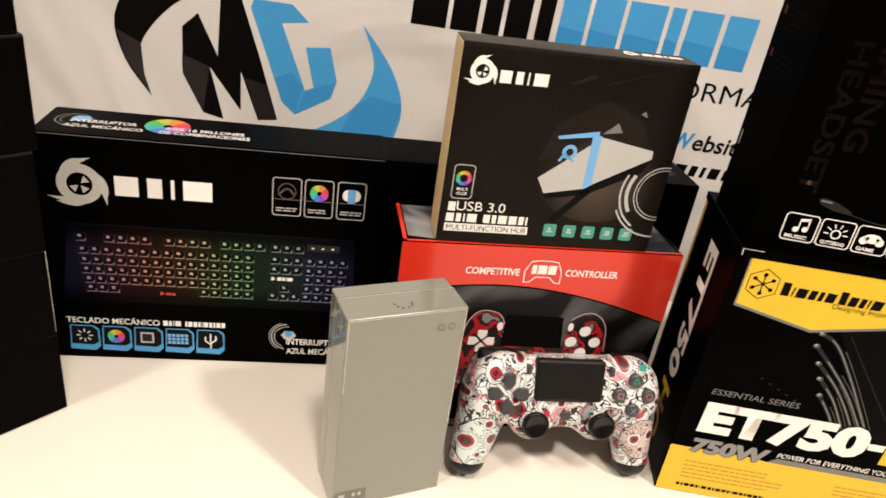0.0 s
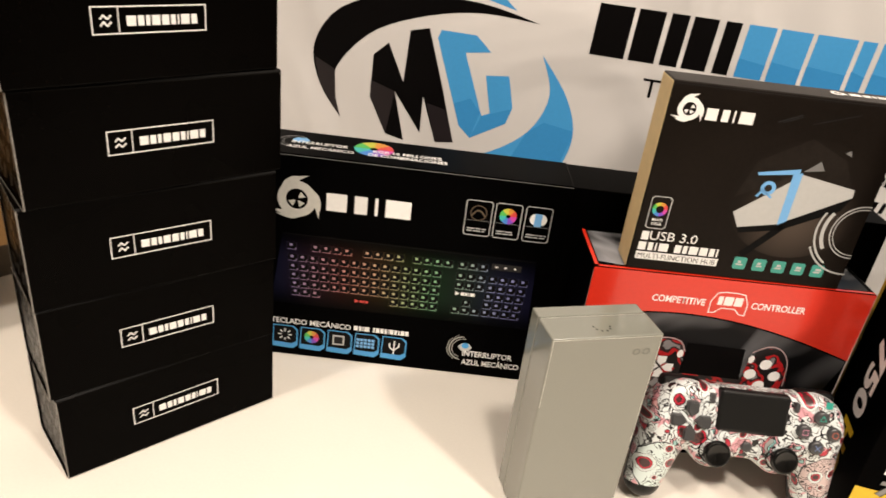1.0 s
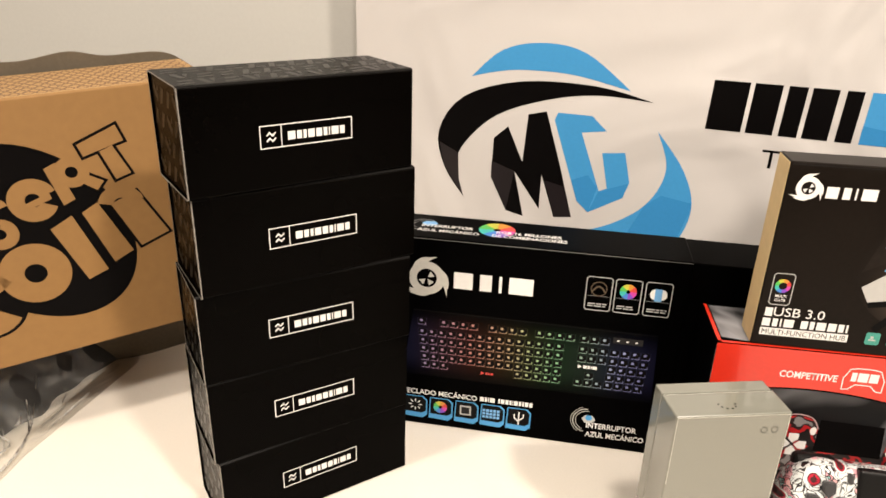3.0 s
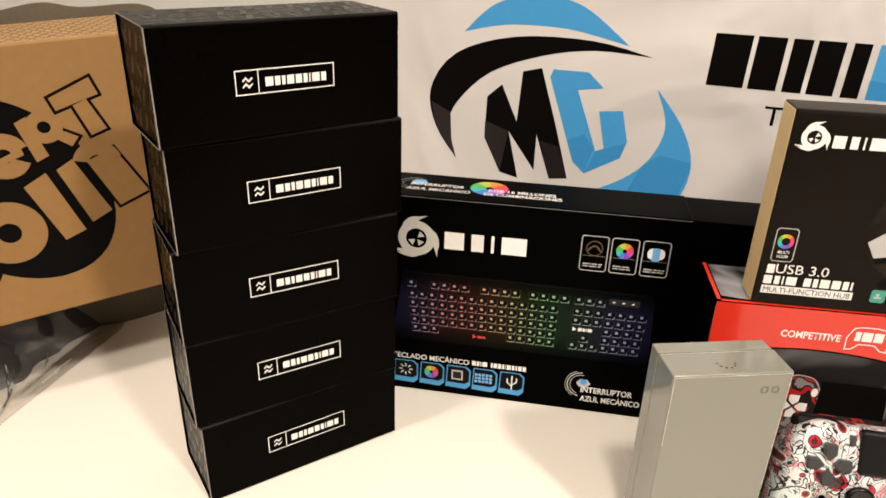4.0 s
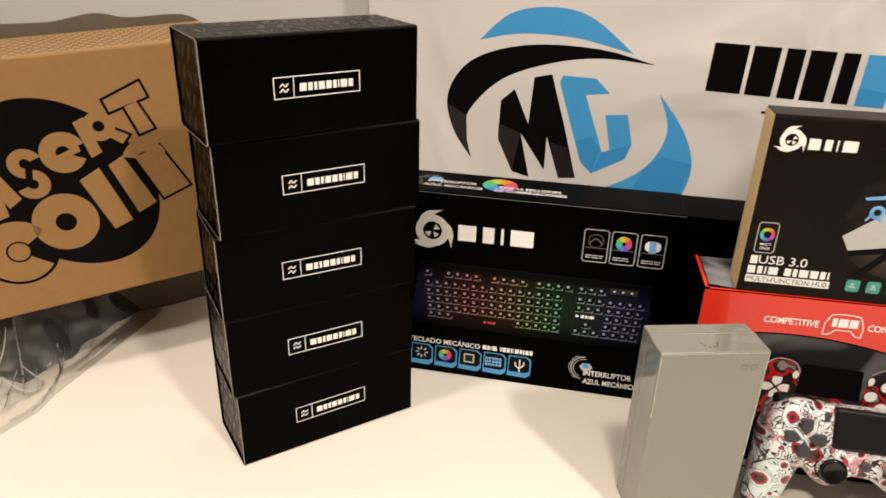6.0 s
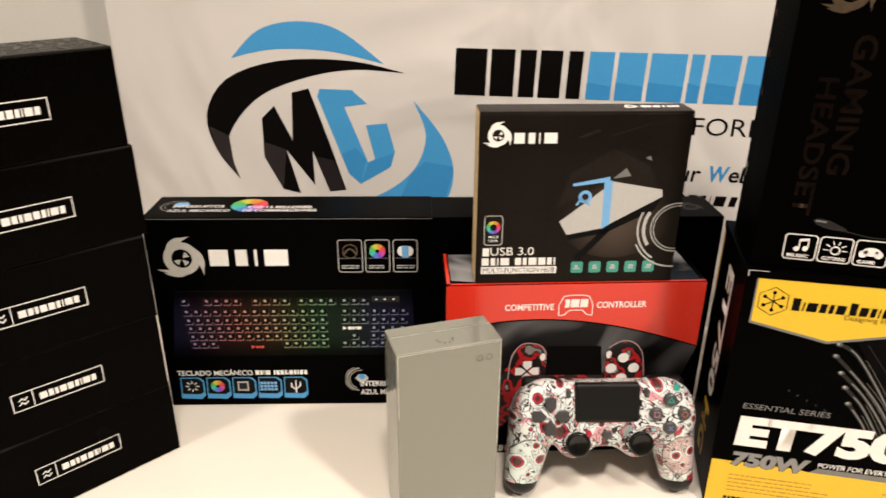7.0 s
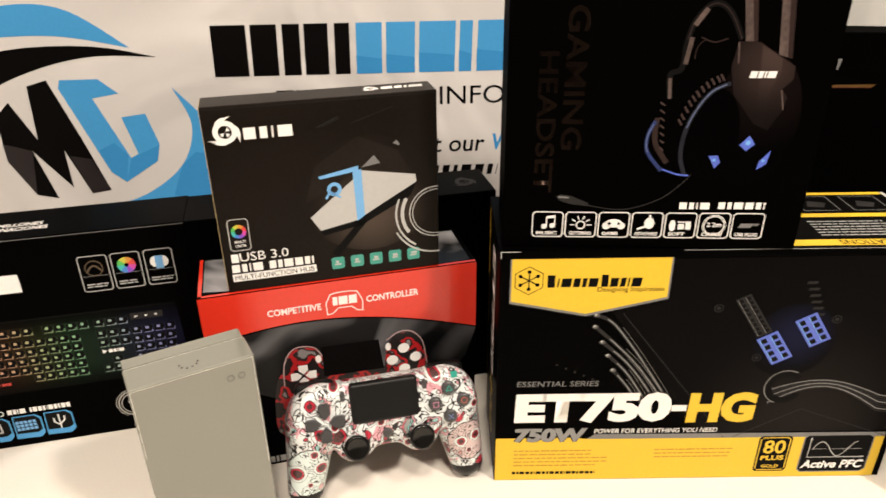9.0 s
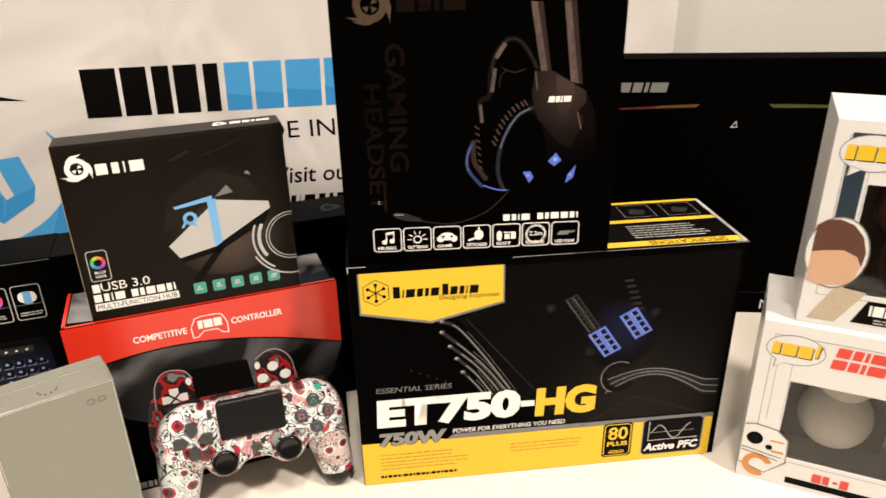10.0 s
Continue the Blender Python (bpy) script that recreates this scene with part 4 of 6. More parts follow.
PLUGGLOW = glow_print("blue_glow_print", (0.205, 0, 0.130), 0.034, (0.008, 0.009, 0.026), (0.0022, 0.0018, 0.0018), 0.4, 0.03)
MACHINE = glow_print("faint_machine_print", (0.225, 0, 0.055), 0.10, (0.012, 0.0098, 0.0088), (0.0018, 0.0014, 0.0014), 0.4, 0.03)
GREYDIM = material("dim_grey_ink", (0.065, 0.062, 0.06), 0.45, grain=0.2, bump=0)
GREYMID = material("mid_grey_ink", (0.22, 0.22, 0.22), 0.45, grain=0.08, bump=0)
DARKAMBER = material("dark_amber_ink", (0.42, 0.20, 0.01), 0.45, grain=0.05, bump=0)
build_power_box()


def build_headset_box():
    w, d, h = 0.1858, 0.081, 0.222
    ob = carton("headset_box", 0.2626, 0.4958, 0.1987, -6.21, w, d, h, DULLBLACK, "tall black headset carton standing on the power supply carton", "box")
    f, l = on_face("F"), on_face("L", h, d)
    emblem(25.5, 173, 13.5, BRONZE, ob, f)
    marks("word_block", bars(41.5, 168.5, 45, 8.5, 4, 0.18), FOIL, ob, f, 2)
    letters("foil_lettering", "GAMING", 33, 150, 84, 12.5, FOIL, ob, f, 2, 0.02, 0, -90)
    letters("foil_lettering", "HEADSET", 18, 125, 87, 11.5, FOIL, ob, f, 2, 0.02, 0, -90)
    low = lambda a, b, e: f(a - 1.5, b - 3.4, e)
    # headset picture
    ink("ear_cup_picture", [disc(147, 88, 26, 36, 41)], CUPGLOW, ob, low, 1)
    ink("ear_cup_picture", [disc(108, 82, 22, 36, 31)], BLACK, ob, low, 2)
    outer = bend([(96.3, 101), (94.6, 114.7), (100.6, 118.6), (101.5, 132.2), (104.5, 144.6), (111.2, 153), (117.9, 153.5), (124.5, 147.7), (131.7, 134.8)], 32)
    ink("headband_picture", polyline(outer, 3.4), DEEP, ob, low, 2.4)
    ink("headband_edge_picture", polyline(outer[16:], 0.7), MAROON, ob, low, 2.8)
    ink("arm_sheen_picture", [stroke((96, 101), (94.8, 113), 2.0), stroke((102.2, 121), (104.2, 136), 2.6), stroke((104.8, 142.5), (110.6, 151.5), 2.8)], SHEEN, ob, low, 3)
    ink("pad_sheen_picture", polyline(bend([(109, 136), (116.7, 133.3), (124, 135.3)]), 0.7) + polyline(bend([(107, 124), (108, 131), (112, 135)]), 0.5), MAROON, ob, low, 3)
    ink("post_picture", [[(126, 176), (133.5, 176), (140.5, 133.7), (133.8, 133.5)], [(147, 176), (154.5, 176), (161.4, 124.1), (153.5, 126.2)]], SHEEN, ob, low, 3)
    ink("post_shade_picture", [[(130, 176), (133.5, 176), (140.5, 133.7), (138.2, 133.6)], [(151, 176), (154.5, 176), (161.4, 124.1), (158.6, 125)]], MAROON, ob, low, 3.4)
    ink("cup_plate_picture", [[(130.2, 133.9), (142, 133.4), (164, 119.7), (164.4, 112.4), (159.2, 106.6), (163, 102), (161.9, 94.3), (155.5, 82.3), (146.7, 85.9), (132.1, 103.4), (128.2, 119.5)]], CUPPLATE, ob, low, 3.8)
    ink("cup_plate_light", [[(143.6, 131.7), (156.2, 124), (156.7, 115.8), (152.9, 106.4), (152.5, 83.2), (147.7, 86.2)]], PLATELIGHT, ob, low, 4.2)
    marks("plate_edge_picture", [stroke((130.3, 133.4), (131.9, 121.4), 0.9), stroke((159, 106), (162, 94.5), 0.9)], SHEEN, ob, low, 4.4)
    ink("ear_cushion_picture", [disc(124, 78, 15.5, 30, 29)], BLACK, ob, low, 3.6)
    rim = bend([(129.7, 110.3), (119.8, 105.2), (111.9, 93.4), (107.5, 79.4), (107.1, 65.1), (111.1, 53.5)], 30)
    ink("ear_rim_picture", polyline(rim, 2.6), RIMGREY, ob, low, 4.6)
    ink("ear_rim_light", polyline(rim[2:20], 0.8), STEEL, ob, low, 4.8)
    ribs = bend([(124.5, 113.5), (118, 110.2), (112, 104), (107.4, 96.6), (104, 87)], 16)
    ink("ear_rib_picture", [stroke((x - 1.2, y + 1.8), (x + 1.2, y - 1.8), 1.2) for x, y in ribs[::2]], DARKCOPPER, ob, low, 4.8)
    ink("left_ear_body_picture", polyline(bend([(90.5, 89.7), (90.2, 80), (92, 72), (99.4, 61.5)]), 3.2), MAROON, ob, low, 4.4)
    ink("left_ear_rib", [stroke((91 + 0.5 * k, 99 - 4.6 * k), (94 + 0.4 * k, 97 - 4.6 * k), 1) for k in range(7)], DARKCOPPER, ob, low, 4.6)
    blue = bend([(89.7, 87.7), (86.1, 78.5), (87.1, 68.4), (96.7, 56.3)], 20)
    ink("blue_rim_picture", polyline(blue, 2.2), RIMBLUE, ob, low, 5)
    ink("blue_rim_light", polyline(blue[2:15], 0.6), STEEL, ob, low, 5.2)
    ink("blue_rim_picture", polyline(bend([(97, 57.5), (106.6, 54.2), (113.5, 53.6)]), 1.0), PLUG, ob, low, 5.2)
    ink("light_picture", [[(140.7, 73.1), (145.9, 79), (149.9, 73.5), (145.3, 69.4)], [(123.7, 66.2), (129.2, 66.5), (131.3, 62), (128.4, 58.1)], [(153.3, 57.2), (154.4, 63.1), (160.1, 69.9), (158.7, 61.2)]], PLUG, ob, low, 5)
    ink("light_core_picture", [disc(145.6, 74.5, 1.6, 8), disc(127.4, 63.5, 1.0, 8), disc(156.4, 63.4, 0.9, 8)], BLUELIGHT, ob, low, 6)
    ink("cup_mark", bars(139.2, 113.2, 15.4, 3.9, 4, 0.15, 0.6), WHITE, ob, low, 6)
    ink("boom_picture", polyline(bend([(54, 33), (76, 30.3), (96.6, 36.8), (108.4, 46.1), (116, 55)]), 0.7), DARK, ob, low, 3)
    ink("microphone_picture", [[(34, 38.8), (37, 40.4), (44, 39.2), (54.5, 34.6), (54.5, 32.6), (44, 33.6), (36.5, 36)]], DARK, ob, low, 3)
    ink("microphone_light", [stroke((35.5, 38.6), (42, 38.2), 1.2)], GREY, ob, low, 3.4)
    marks("word_block", bars(109.5, 27.5, 20, 4.6, 4, 0.25) + bars(133.5, 27.8, 30, 4.6, 6, 0.25), WHITE, ob, f, 3)
    names = ("MUSIC", "GLITTERING", "GAME", "DETACHABLE", "SOFT", "CABLE", "USB PLUG")
    for k in range(7):
        a = 18.8 + 20.9 * k
        icon_frame(a, 7.6, a + 19.2, 24.8, ob, f, WHITE, 0.7)
        letters("icon_lettering", names[k], a + 2.6, 9, min(14, 2.6 * len(names[k])), 2.4, WHITE, ob, f, 3, 0.03)
    c = lambda k: 18.8 + 20.9 * k + 9.6
    ink("note_icon", [disc(c(0) - 2.2, 14.8, 1.8, 10), disc(c(0) + 3, 15.4, 1.8, 10), rect(c(0) - 1.2, 14.8, c(0) - 0.4, 21.5), rect(c(0) + 4, 15.4, c(0) + 4.8, 22.3), [(c(0) - 1.2, 20), (c(0) + 4.8, 21), (c(0) + 4.8, 22.8), (c(0) - 1.2, 21.8)]], WHITE, ob, f, 3)
    ink("glow_icon", ring(c(1), 16, 2.2, 3.1, 16) + [stroke((c(1) + 4 * math.cos(x), 16 + 4 * math.sin(x)), (c(1) + 7 * math.cos(x), 16 + 6.6 * math.sin(x)), 0.7) for x in [math.pi * i / 5 for i in range(6)]], WHITE, ob, f, 3)
    ink("pad_icon", [disc(c(2), 17.3, 5.4, 16, 3), disc(c(2) - 4.6, 15.6, 2.6, 10), disc(c(2) + 4.6, 15.6, 2.6, 10)], WHITE, ob, f, 3)
    ink("pad_icon_mark", [rect(c(2) - 4.2, 16.8, c(2) - 1.6, 17.6), rect(c(2) - 3.3, 15.9, c(2) - 2.5, 18.5), disc(c(2) + 3, 17.2, 0.9, 8)], BLACKINK, ob, f, 4)
    ink("microphone_icon", [disc(c(3) + 1.4, 17.6, 3.2, 12, 4), stroke((c(3) - 6, 13.4), (c(3), 15.6), 1.4), rect(c(3) + 0.8, 20, c(3) + 2, 23.6)], WHITE, ob, f, 3)
    ink("cushion_icon", [disc(c(4) - 5, 16, 2, 10, 4), rect(c(4) - 1.4, 13.5, c(4) + 2.4, 17.4), rect(c(4) + 3.2, 13.5, c(4) + 6.6, 18.4), rect(c(4) - 2, 18.2, c(4) + 6, 19)], WHITE, ob, f, 3)
    ink("length_icon", ring(c(5), 16.4, 6, 6.6, 20) + ring(c(5), 16.4, 7, 7.4, 20), WHITE, ob, f, 3)
    letters("icon_lettering", "2.2m", c(5) - 4.6, 15.4, 9.2, 3.2, WHITE, ob, f, 3, 0.02)
    ink("plug_icon", [slant(c(6) - 6, 15, c(6) + 2, 18, 2), slant(c(6) + 3.4, 16.4, c(6) + 6.2, 18, 1)], GREY, ob, f, 3)
    # side print: small flags and lines
    for k, cc in enumerate((HUES[0], HUES[5], HUES[1], HUES[1])):
        ink("flag_print", [rect(8, 178 - 26 * k, 14, 183 - 26 * k)], FLAGINK if k else GREYPRINT, ob, l, 1)
        ink("side_print", lines_of_bars(18, 182 - 26 * k, 50, 4, 4, 1, 30 + k), SIDEINK, ob, l, 1, kind="stuff")
    ink("side_mark", [rect(6, 40, 8, 50)], PALE, ob, l, 1)


CUPGLOW = glow_print("dark_copper_glow_print", (0.150, 0, 0.106), 0.046, (0.006, 0.0038, 0.0038), (0.0007, 0.0006, 0.0006), 0.33, 0.014)
CUPPLATE = glow_print("dark_plate_print", (0.150, 0, 0.118), 0.036, (0.030, 0.019, 0.017), (0.005, 0.0036, 0.0036), 0.3, 0.1)
SHEEN = material("brushed_sheen_print", (0.085, 0.062, 0.056), 0.4, grain=0.5, blotch=60, bump=0, spec=0.1)
RIMGREY = material("dark_steel_print", (0.016, 0.017, 0.024), 0.4, grain=0.3, blotch=60, bump=0, spec=0.1)
RIMBLUE = material("dark_blue_rim_print", (0.022, 0.034, 0.11), 0.4, grain=0.4, blotch=60, bump=0, spec=0.1)
PLATELIGHT = glow_print("lit_plate_print", (0.152, 0, 0.124), 0.04, (0.048, 0.032, 0.028), (0.006, 0.0044, 0.0044), 0.3, 0.1)
DARKCOPPER = material("copper_light_ink", (0.05, 0.033, 0.031), 0.35, spec=0.2, grain=0.15, bump=0)
STEEL = material("steel_blue_ink", (0.09, 0.12, 0.22), 0.4, grain=0.1, bump=0)
build_headset_box()


# five sleeve boxes in a leaning stack
def build_eyewear_box():
    w, d, h = 0.1511, 0.062, 0.0662
    ob = thing("eyewear_box", pose(0, 0, -5), "matt black sleeve box with white framed mark, in a stack", "box", "stack of black boxes")
    c = 0.0009
    q = 0.0011
    ring8 = lambda m: [(m, m + q), (m + q, m), (d - m - q, m), (d - m, m + q), (d - m, h - m - q), (d - m - q, h - m), (m + q, h - m), (m, h - m - q)]
    prof, inner = ring8(0), ring8(c)
    verts = [(x, y, z) for x in (0, w) for y, z in prof + inner]
    faces, idx = [], []
    for i in range(8):
        j = (i + 1) % 8
        faces += [(i, j, 16 + j, 16 + i), (8 + j, 8 + i, 24 + i, 24 + j), (j, i, 8 + i, 8 + j), (16 + i, 16 + j, 24 + j, 24 + i)]
        # front top chamfer in a lighter black that stands in for its highlight
        idx += [2 if i == 6 else 0, 0, 1, 1]
    child("sleeve", mesh("sleeve", verts, faces, [SLEEVE, CARDEDGE, EDGE], idx), ob)
    part("tray", block(0.0012, w - 0.0012, 0.0012, d - 0.0012, 0.0012, h - 0.0012, 0.0006), SLEEVE, ob)
    f, t, l = on_face("F"), on_face("T", h), on_face("L", h, d)
    # lighter lines painted along the front's edges as highlights
    marks("edge_wear_highlight", [rect(0.3, 64.45, 150.8, 64.8), rect(0.3, 1.1, 150.8, 1.3)], EDGE, ob, f, 1)
    ink("bare_edge", [rect(0.1, 0.8, 0.75, 65.4)], CARDEDGE, ob, f, 1.4, "bare pale card edge")
    ink("mark_frame", outline(45.6, 25.6, 106, 39.2, 0.7) + [rect(58.6, 25.6, 59.2, 39.2)], WHITE, ob, f, 1)
    ink("wave_mark", polyline([(49.6, 33), (51.5, 35), (53.3, 33), (55.4, 35)], 0.9) + polyline([(49.6, 29.6), (51.5, 31.6), (53.3, 29.6), (55.4, 31.6)], 0.9), WHITE, ob, f, 1)
    marks("word_block", bars(63, 29.3, 39, 5.2, 9, 0.22), WHITE, ob, f, 1)
    r = random.Random(5)
    pat = []
    for i in range(11):
        for j in range(3):
            a, b0, turn = 3 + i * 13.4 + 3 * (j % 2), 4 + 19 * j, r.choice((0, 1, 2))
            if turn == 0:
                pat += [[(a, b0), (a + 4, b0), (a + 9, b0 + 15), (a + 5, b0 + 15)], [(a + 5, b0), (a + 11, b0), (a + 12, b0 + 4), (a + 6.5, b0 + 4)]]
            elif turn == 1:
                pat += [[(a, b0 + 15), (a + 4, b0 + 15), (a + 7, b0), (a + 3, b0)], [(a + 8, b0 + 15), (a + 11.5, b0 + 15), (a + 7, b0 + 1)]]
            else:
                pat += [[(a, b0), (a + 10, b0 + 2), (a + 10.5, b0 + 5.5), (a + 0.5, b0 + 4)], [(a + 2, b0 + 8), (a + 11, b0 + 10), (a + 11.5, b0 + 14), (a + 2.5, b0 + 12)]]
    ink("gloss_pattern", pat, SPOT, ob, t, 1, kind="stuff")
    side = []
    for i in range(4):
        for j in range(4):
            a, b0 = 3 + 14 * i + 3 * (j % 2), 4 + 15 * j
            side += [[(a, b0), (a + 5, b0 + 1), (a + 10, b0 + 10), (a + 5, b0 + 11)]] if (i + 2 * j) % 3 else [[(a, b0 + 7), (a + 8, b0), (a + 11, b0 + 4), (a + 2, b0 + 11)], [(a + 8, b0 + 7), (a + 12, b0 + 8), (a + 11, b0 + 12)]]
    lt = lambda a, b, e: (0.0012 - e, d - a / 1000, b / 1000)
    ink("gloss_pattern", side, SPOT, ob, lt, 1, kind="stuff")
    return ob


first = build_eyewear_box()
STACK = [(-0.2509, 0.3583, 53.81), (-0.2531, 0.3626, 51.71), (-0.2600, 0.3639, 49.17), (-0.2608, 0.3652, 50.30), (-0.2586, 0.3667, 52.76)]
for k, (x, y, yaw) in enumerate(STACK):
    m = pose(x, y, (4 - k) * 0.0664, 0, 0, yaw)
    if k == 0:
        first.matrix_world = m
    else:
        copy_thing(first, m)


# kraft mailer with a big round mark, lying over a bag
def build_mailer():
    a = radians(51.6)
    u, v = Vector((math.cos(a), math.sin(a), 0)), Vector((-math.sin(a), math.cos(a), 0))
    w, d, h = 0.39, 0.098, 0.214
    corner = Vector((-0.4036, 0.4826, 0.070)) - u * 0.314
    ob = carton("mailer_box", corner.x, corner.y, corner.z, 51.6, w, d, h, KRAFT, "tan kraft mailing box with black round mark, on a bag", "box", 0.0015)
    ob.matrix_world = pose(corner.x, corner.y, corner.z, 0, 0, 51.6) @ pose(0, 0, 0, 0, -2.7, 0)
    f0, t = on_face("F"), on_face("T", h)
    S = 314
    f = lambda p, q, e: f0(p + S, q - 86.6 - 0.047 * (p - 26), e)
    ink("black_oval", [[(-73 + 68 * math.cos(x) - 10 * math.sin(x), 189 + 75 * math.sin(x) - 8 * math.cos(x)) for x in [i * math.pi / 24 for i in range(48)]]], BLACKINK, ob, f, 1)

    def swollen(quad, by):
        """A quadrilateral with its sides moved outwards."""
        v = [Vector(p) for p in quad]
        out = []
        for k in range(4):
            d0, d1 = (v[k] - v[k - 1]).normalized(), (v[(k + 1) % 4] - v[k]).normalized()
            out.append(tuple(v[k] + by * (d0 - d1)))
        return out

    # tan blocks and rings with dark rims, over the oval
    blocks = [[(-29, 247), (2, 257), (-2, 270), (-32, 257)], [(-9, 226), (3, 230), (-7, 254), (-17, 250)], [(-50, 210), (-41, 214), (-49.5, 245), (-58, 241)],
              [(-36, 228), (-24, 219), (-18, 226), (-31, 234)], [(-45, 144), (-29, 150), (-46.5, 201), (-63.5, 192)], [(-23, 155.5), (-7, 163), (-26.5, 209), (-39, 202)],
              [(0, 166), (23.5, 175), (4, 214), (-17, 206)], [(-131, 166), (-120, 170), (-122.6, 211), (-136, 206)], [(-118, 176), (-108, 183), (-118, 204), (-128, 200)]]
    marks("block_edge", [swollen(q, 2.2) for q in blocks], BLACKINK, ob, f, 2)
    marks("tan_block", blocks, KRAFT, ob, f, 3.2)
    ink("ring_edge", ring(-121, 137.5, 8, 30, 30), BLACKINK, ob, f, 2)
    for q in (ring(-81, 157.5, 8, 25.5, 30), ring(-121, 137.5, 9.5, 27.5, 26, 35, 325), ring(-70, 217.5, 5.5, 17.5, 22, 20, 335), ring(-39.5, 236, 4.5, 12.5, 24), ring(-9, 203, 7, 18, 14, 15, 165), ring(-99, 212, 4, 12.5, 16, 20, 260), ring(-97, 194, 4, 12.5, 16, 200, 440)):
        ink("tan_ring", q, KRAFT, ob, f, 4.4)
    ink("tan_bar", [[(-84, 212), (-58, 222), (-57, 217), (-83, 207)]], KRAFT, ob, f, 4.8)
    hexes = [(8 + i * 9.3 + (4.6 if j % 2 else 0), 9 + j * 8.2) for i in range(41) for j in range(11)]
    # top painted in a paler kraft for the light that falls on it
    ink("lit_top", [rect(1.5, 1.5, 388.5, 96.5)], KRAFTLIT, ob, t, 1)
    ink("hexagon_pattern", [p for c in hexes for p in ring(c[0], c[1], 3.3, 5.2, 6)], BROWNINK, ob, t, 2, kind="stuff")
    # warped sheet of card behind it
    dk = thing("cardboard_sheet", pose(corner.x, corner.y, 0) @ pose(0, 0, 0, 0, 0, 51.6) @ pose(0, 0.103, 0), "dark grey-brown warped cardboard sheet standing behind the kraft mailer", "cardboard")
    top = [(0.0, 0.303), (0.15, 0.304), (0.23, 0.305), (0.255, 0.3055), (0.289, 0.311), (0.318, 0.3065), (0.366, 0.3070), (0.387, 0.2965)]
    rim = bend(top, 30)
    verts, faces = [], []
    for x, z in rim:
        y = 0.002 + 0.004 * math.sin(x * 40) ** 2
        verts += [(x, y, 0.0), (x, y, z), (x, y + 0.004, z), (x, y + 0.004, 0.0)]
    for i in range(len(rim) - 1):
        q = 4 * i
        faces += [(q, q + 4, q + 5, q + 1), (q + 1, q + 5, q + 6, q + 2), (q + 2, q + 6, q + 7, q + 3), (q + 3, q + 7, q + 4, q)]
    faces += [(0, 1, 2, 3), (len(verts) - 1, len(verts) - 2, len(verts) - 3, len(verts) - 4)]
    child("sheet", mesh("sheet", verts, faces, FLAP), dk)
    part("tan_edge", block(0.3872, 0.3885, 0.002, 0.0065, 0.0, 0.2955, 0.0003), KRAFT, dk, "bare tan cut edge")


build_mailer()


def plastic(name, milk):
    m = bpy.data.materials.new(name)
    m.use_nodes = True
    nt = m.node_tree
    nt.nodes.remove(nt.nodes["Principled BSDF"])
    out = nt.nodes["Material Output"]
    tr, gl, mx, fr = (nt.nodes.new("ShaderNode" + k) for k in ("BsdfTransparent", "BsdfGlossy", "MixShader", "Fresnel"))
    tr.inputs[0].default_value = (0.9, 0.9, 0.88, 1)
    gl.inputs["Roughness"].default_value = 0.09
    fr.inputs["IOR"].default_value = 1.42
    di, milky = nt.nodes.new("ShaderNodeBsdfDiffuse"), nt.nodes.new("ShaderNodeMixShader")
    di.inputs[0].default_value = (0.6, 0.6, 0.58, 1)
    # haze of the film, with pale streaks along its folds painted for its gloss
    co, turn, streak, span, bump = (nt.nodes.new("ShaderNode" + k) for k in ("TexCoord", "Mapping", "TexNoise", "MapRange", "Bump"))
    turn.inputs["Rotation"].default_value, turn.inputs["Scale"].default_value = (0, 0, radians(-23)), (95, 22, 22)
    streak.inputs["Scale"].default_value, streak.inputs["Detail"].default_value, streak.inputs["Distortion"].default_value = 1.0, 4.0, 1.2
    span.inputs["From Min"].default_value, span.inputs["From Max"].default_value = 0.5, 0.75
    span.inputs["To Min"].default_value, span.inputs["To Max"].default_value = milk * 0.6, min(1, milk * 0.6 + 0.3)
    bump.inputs["Strength"].default_value, bump.inputs["Distance"].default_value = 0.8, 0.004
    nt.links.new(co.outputs["Object"], turn.inputs[0])
    nt.links.new(turn.outputs[0], streak.inputs["Vector"])
    nt.links.new(streak.outputs["Fac"], span.inputs["Value"])
    nt.links.new(span.outputs[0], milky.inputs[0])
    nt.links.new(streak.outputs["Fac"], bump.inputs["Height"])
    nt.links.new(bump.outputs[0], gl.inputs["Normal"])
    nt.links.new(tr.outputs[0], milky.inputs[1])
    nt.links.new(di.outputs[0], milky.inputs[2])
    nt.links.new(fr.outputs[0], mx.inputs[0])
    nt.links.new(milky.outputs[0], mx.inputs[1])
    nt.links.new(gl.outputs[0], mx.inputs[2])
    nt.links.new(mx.outputs[0], out.inputs[0])
    return m


FILM = plastic("clear_plastic_film", 0.12)
CREASE = plastic("creased_plastic_film", 0.85)


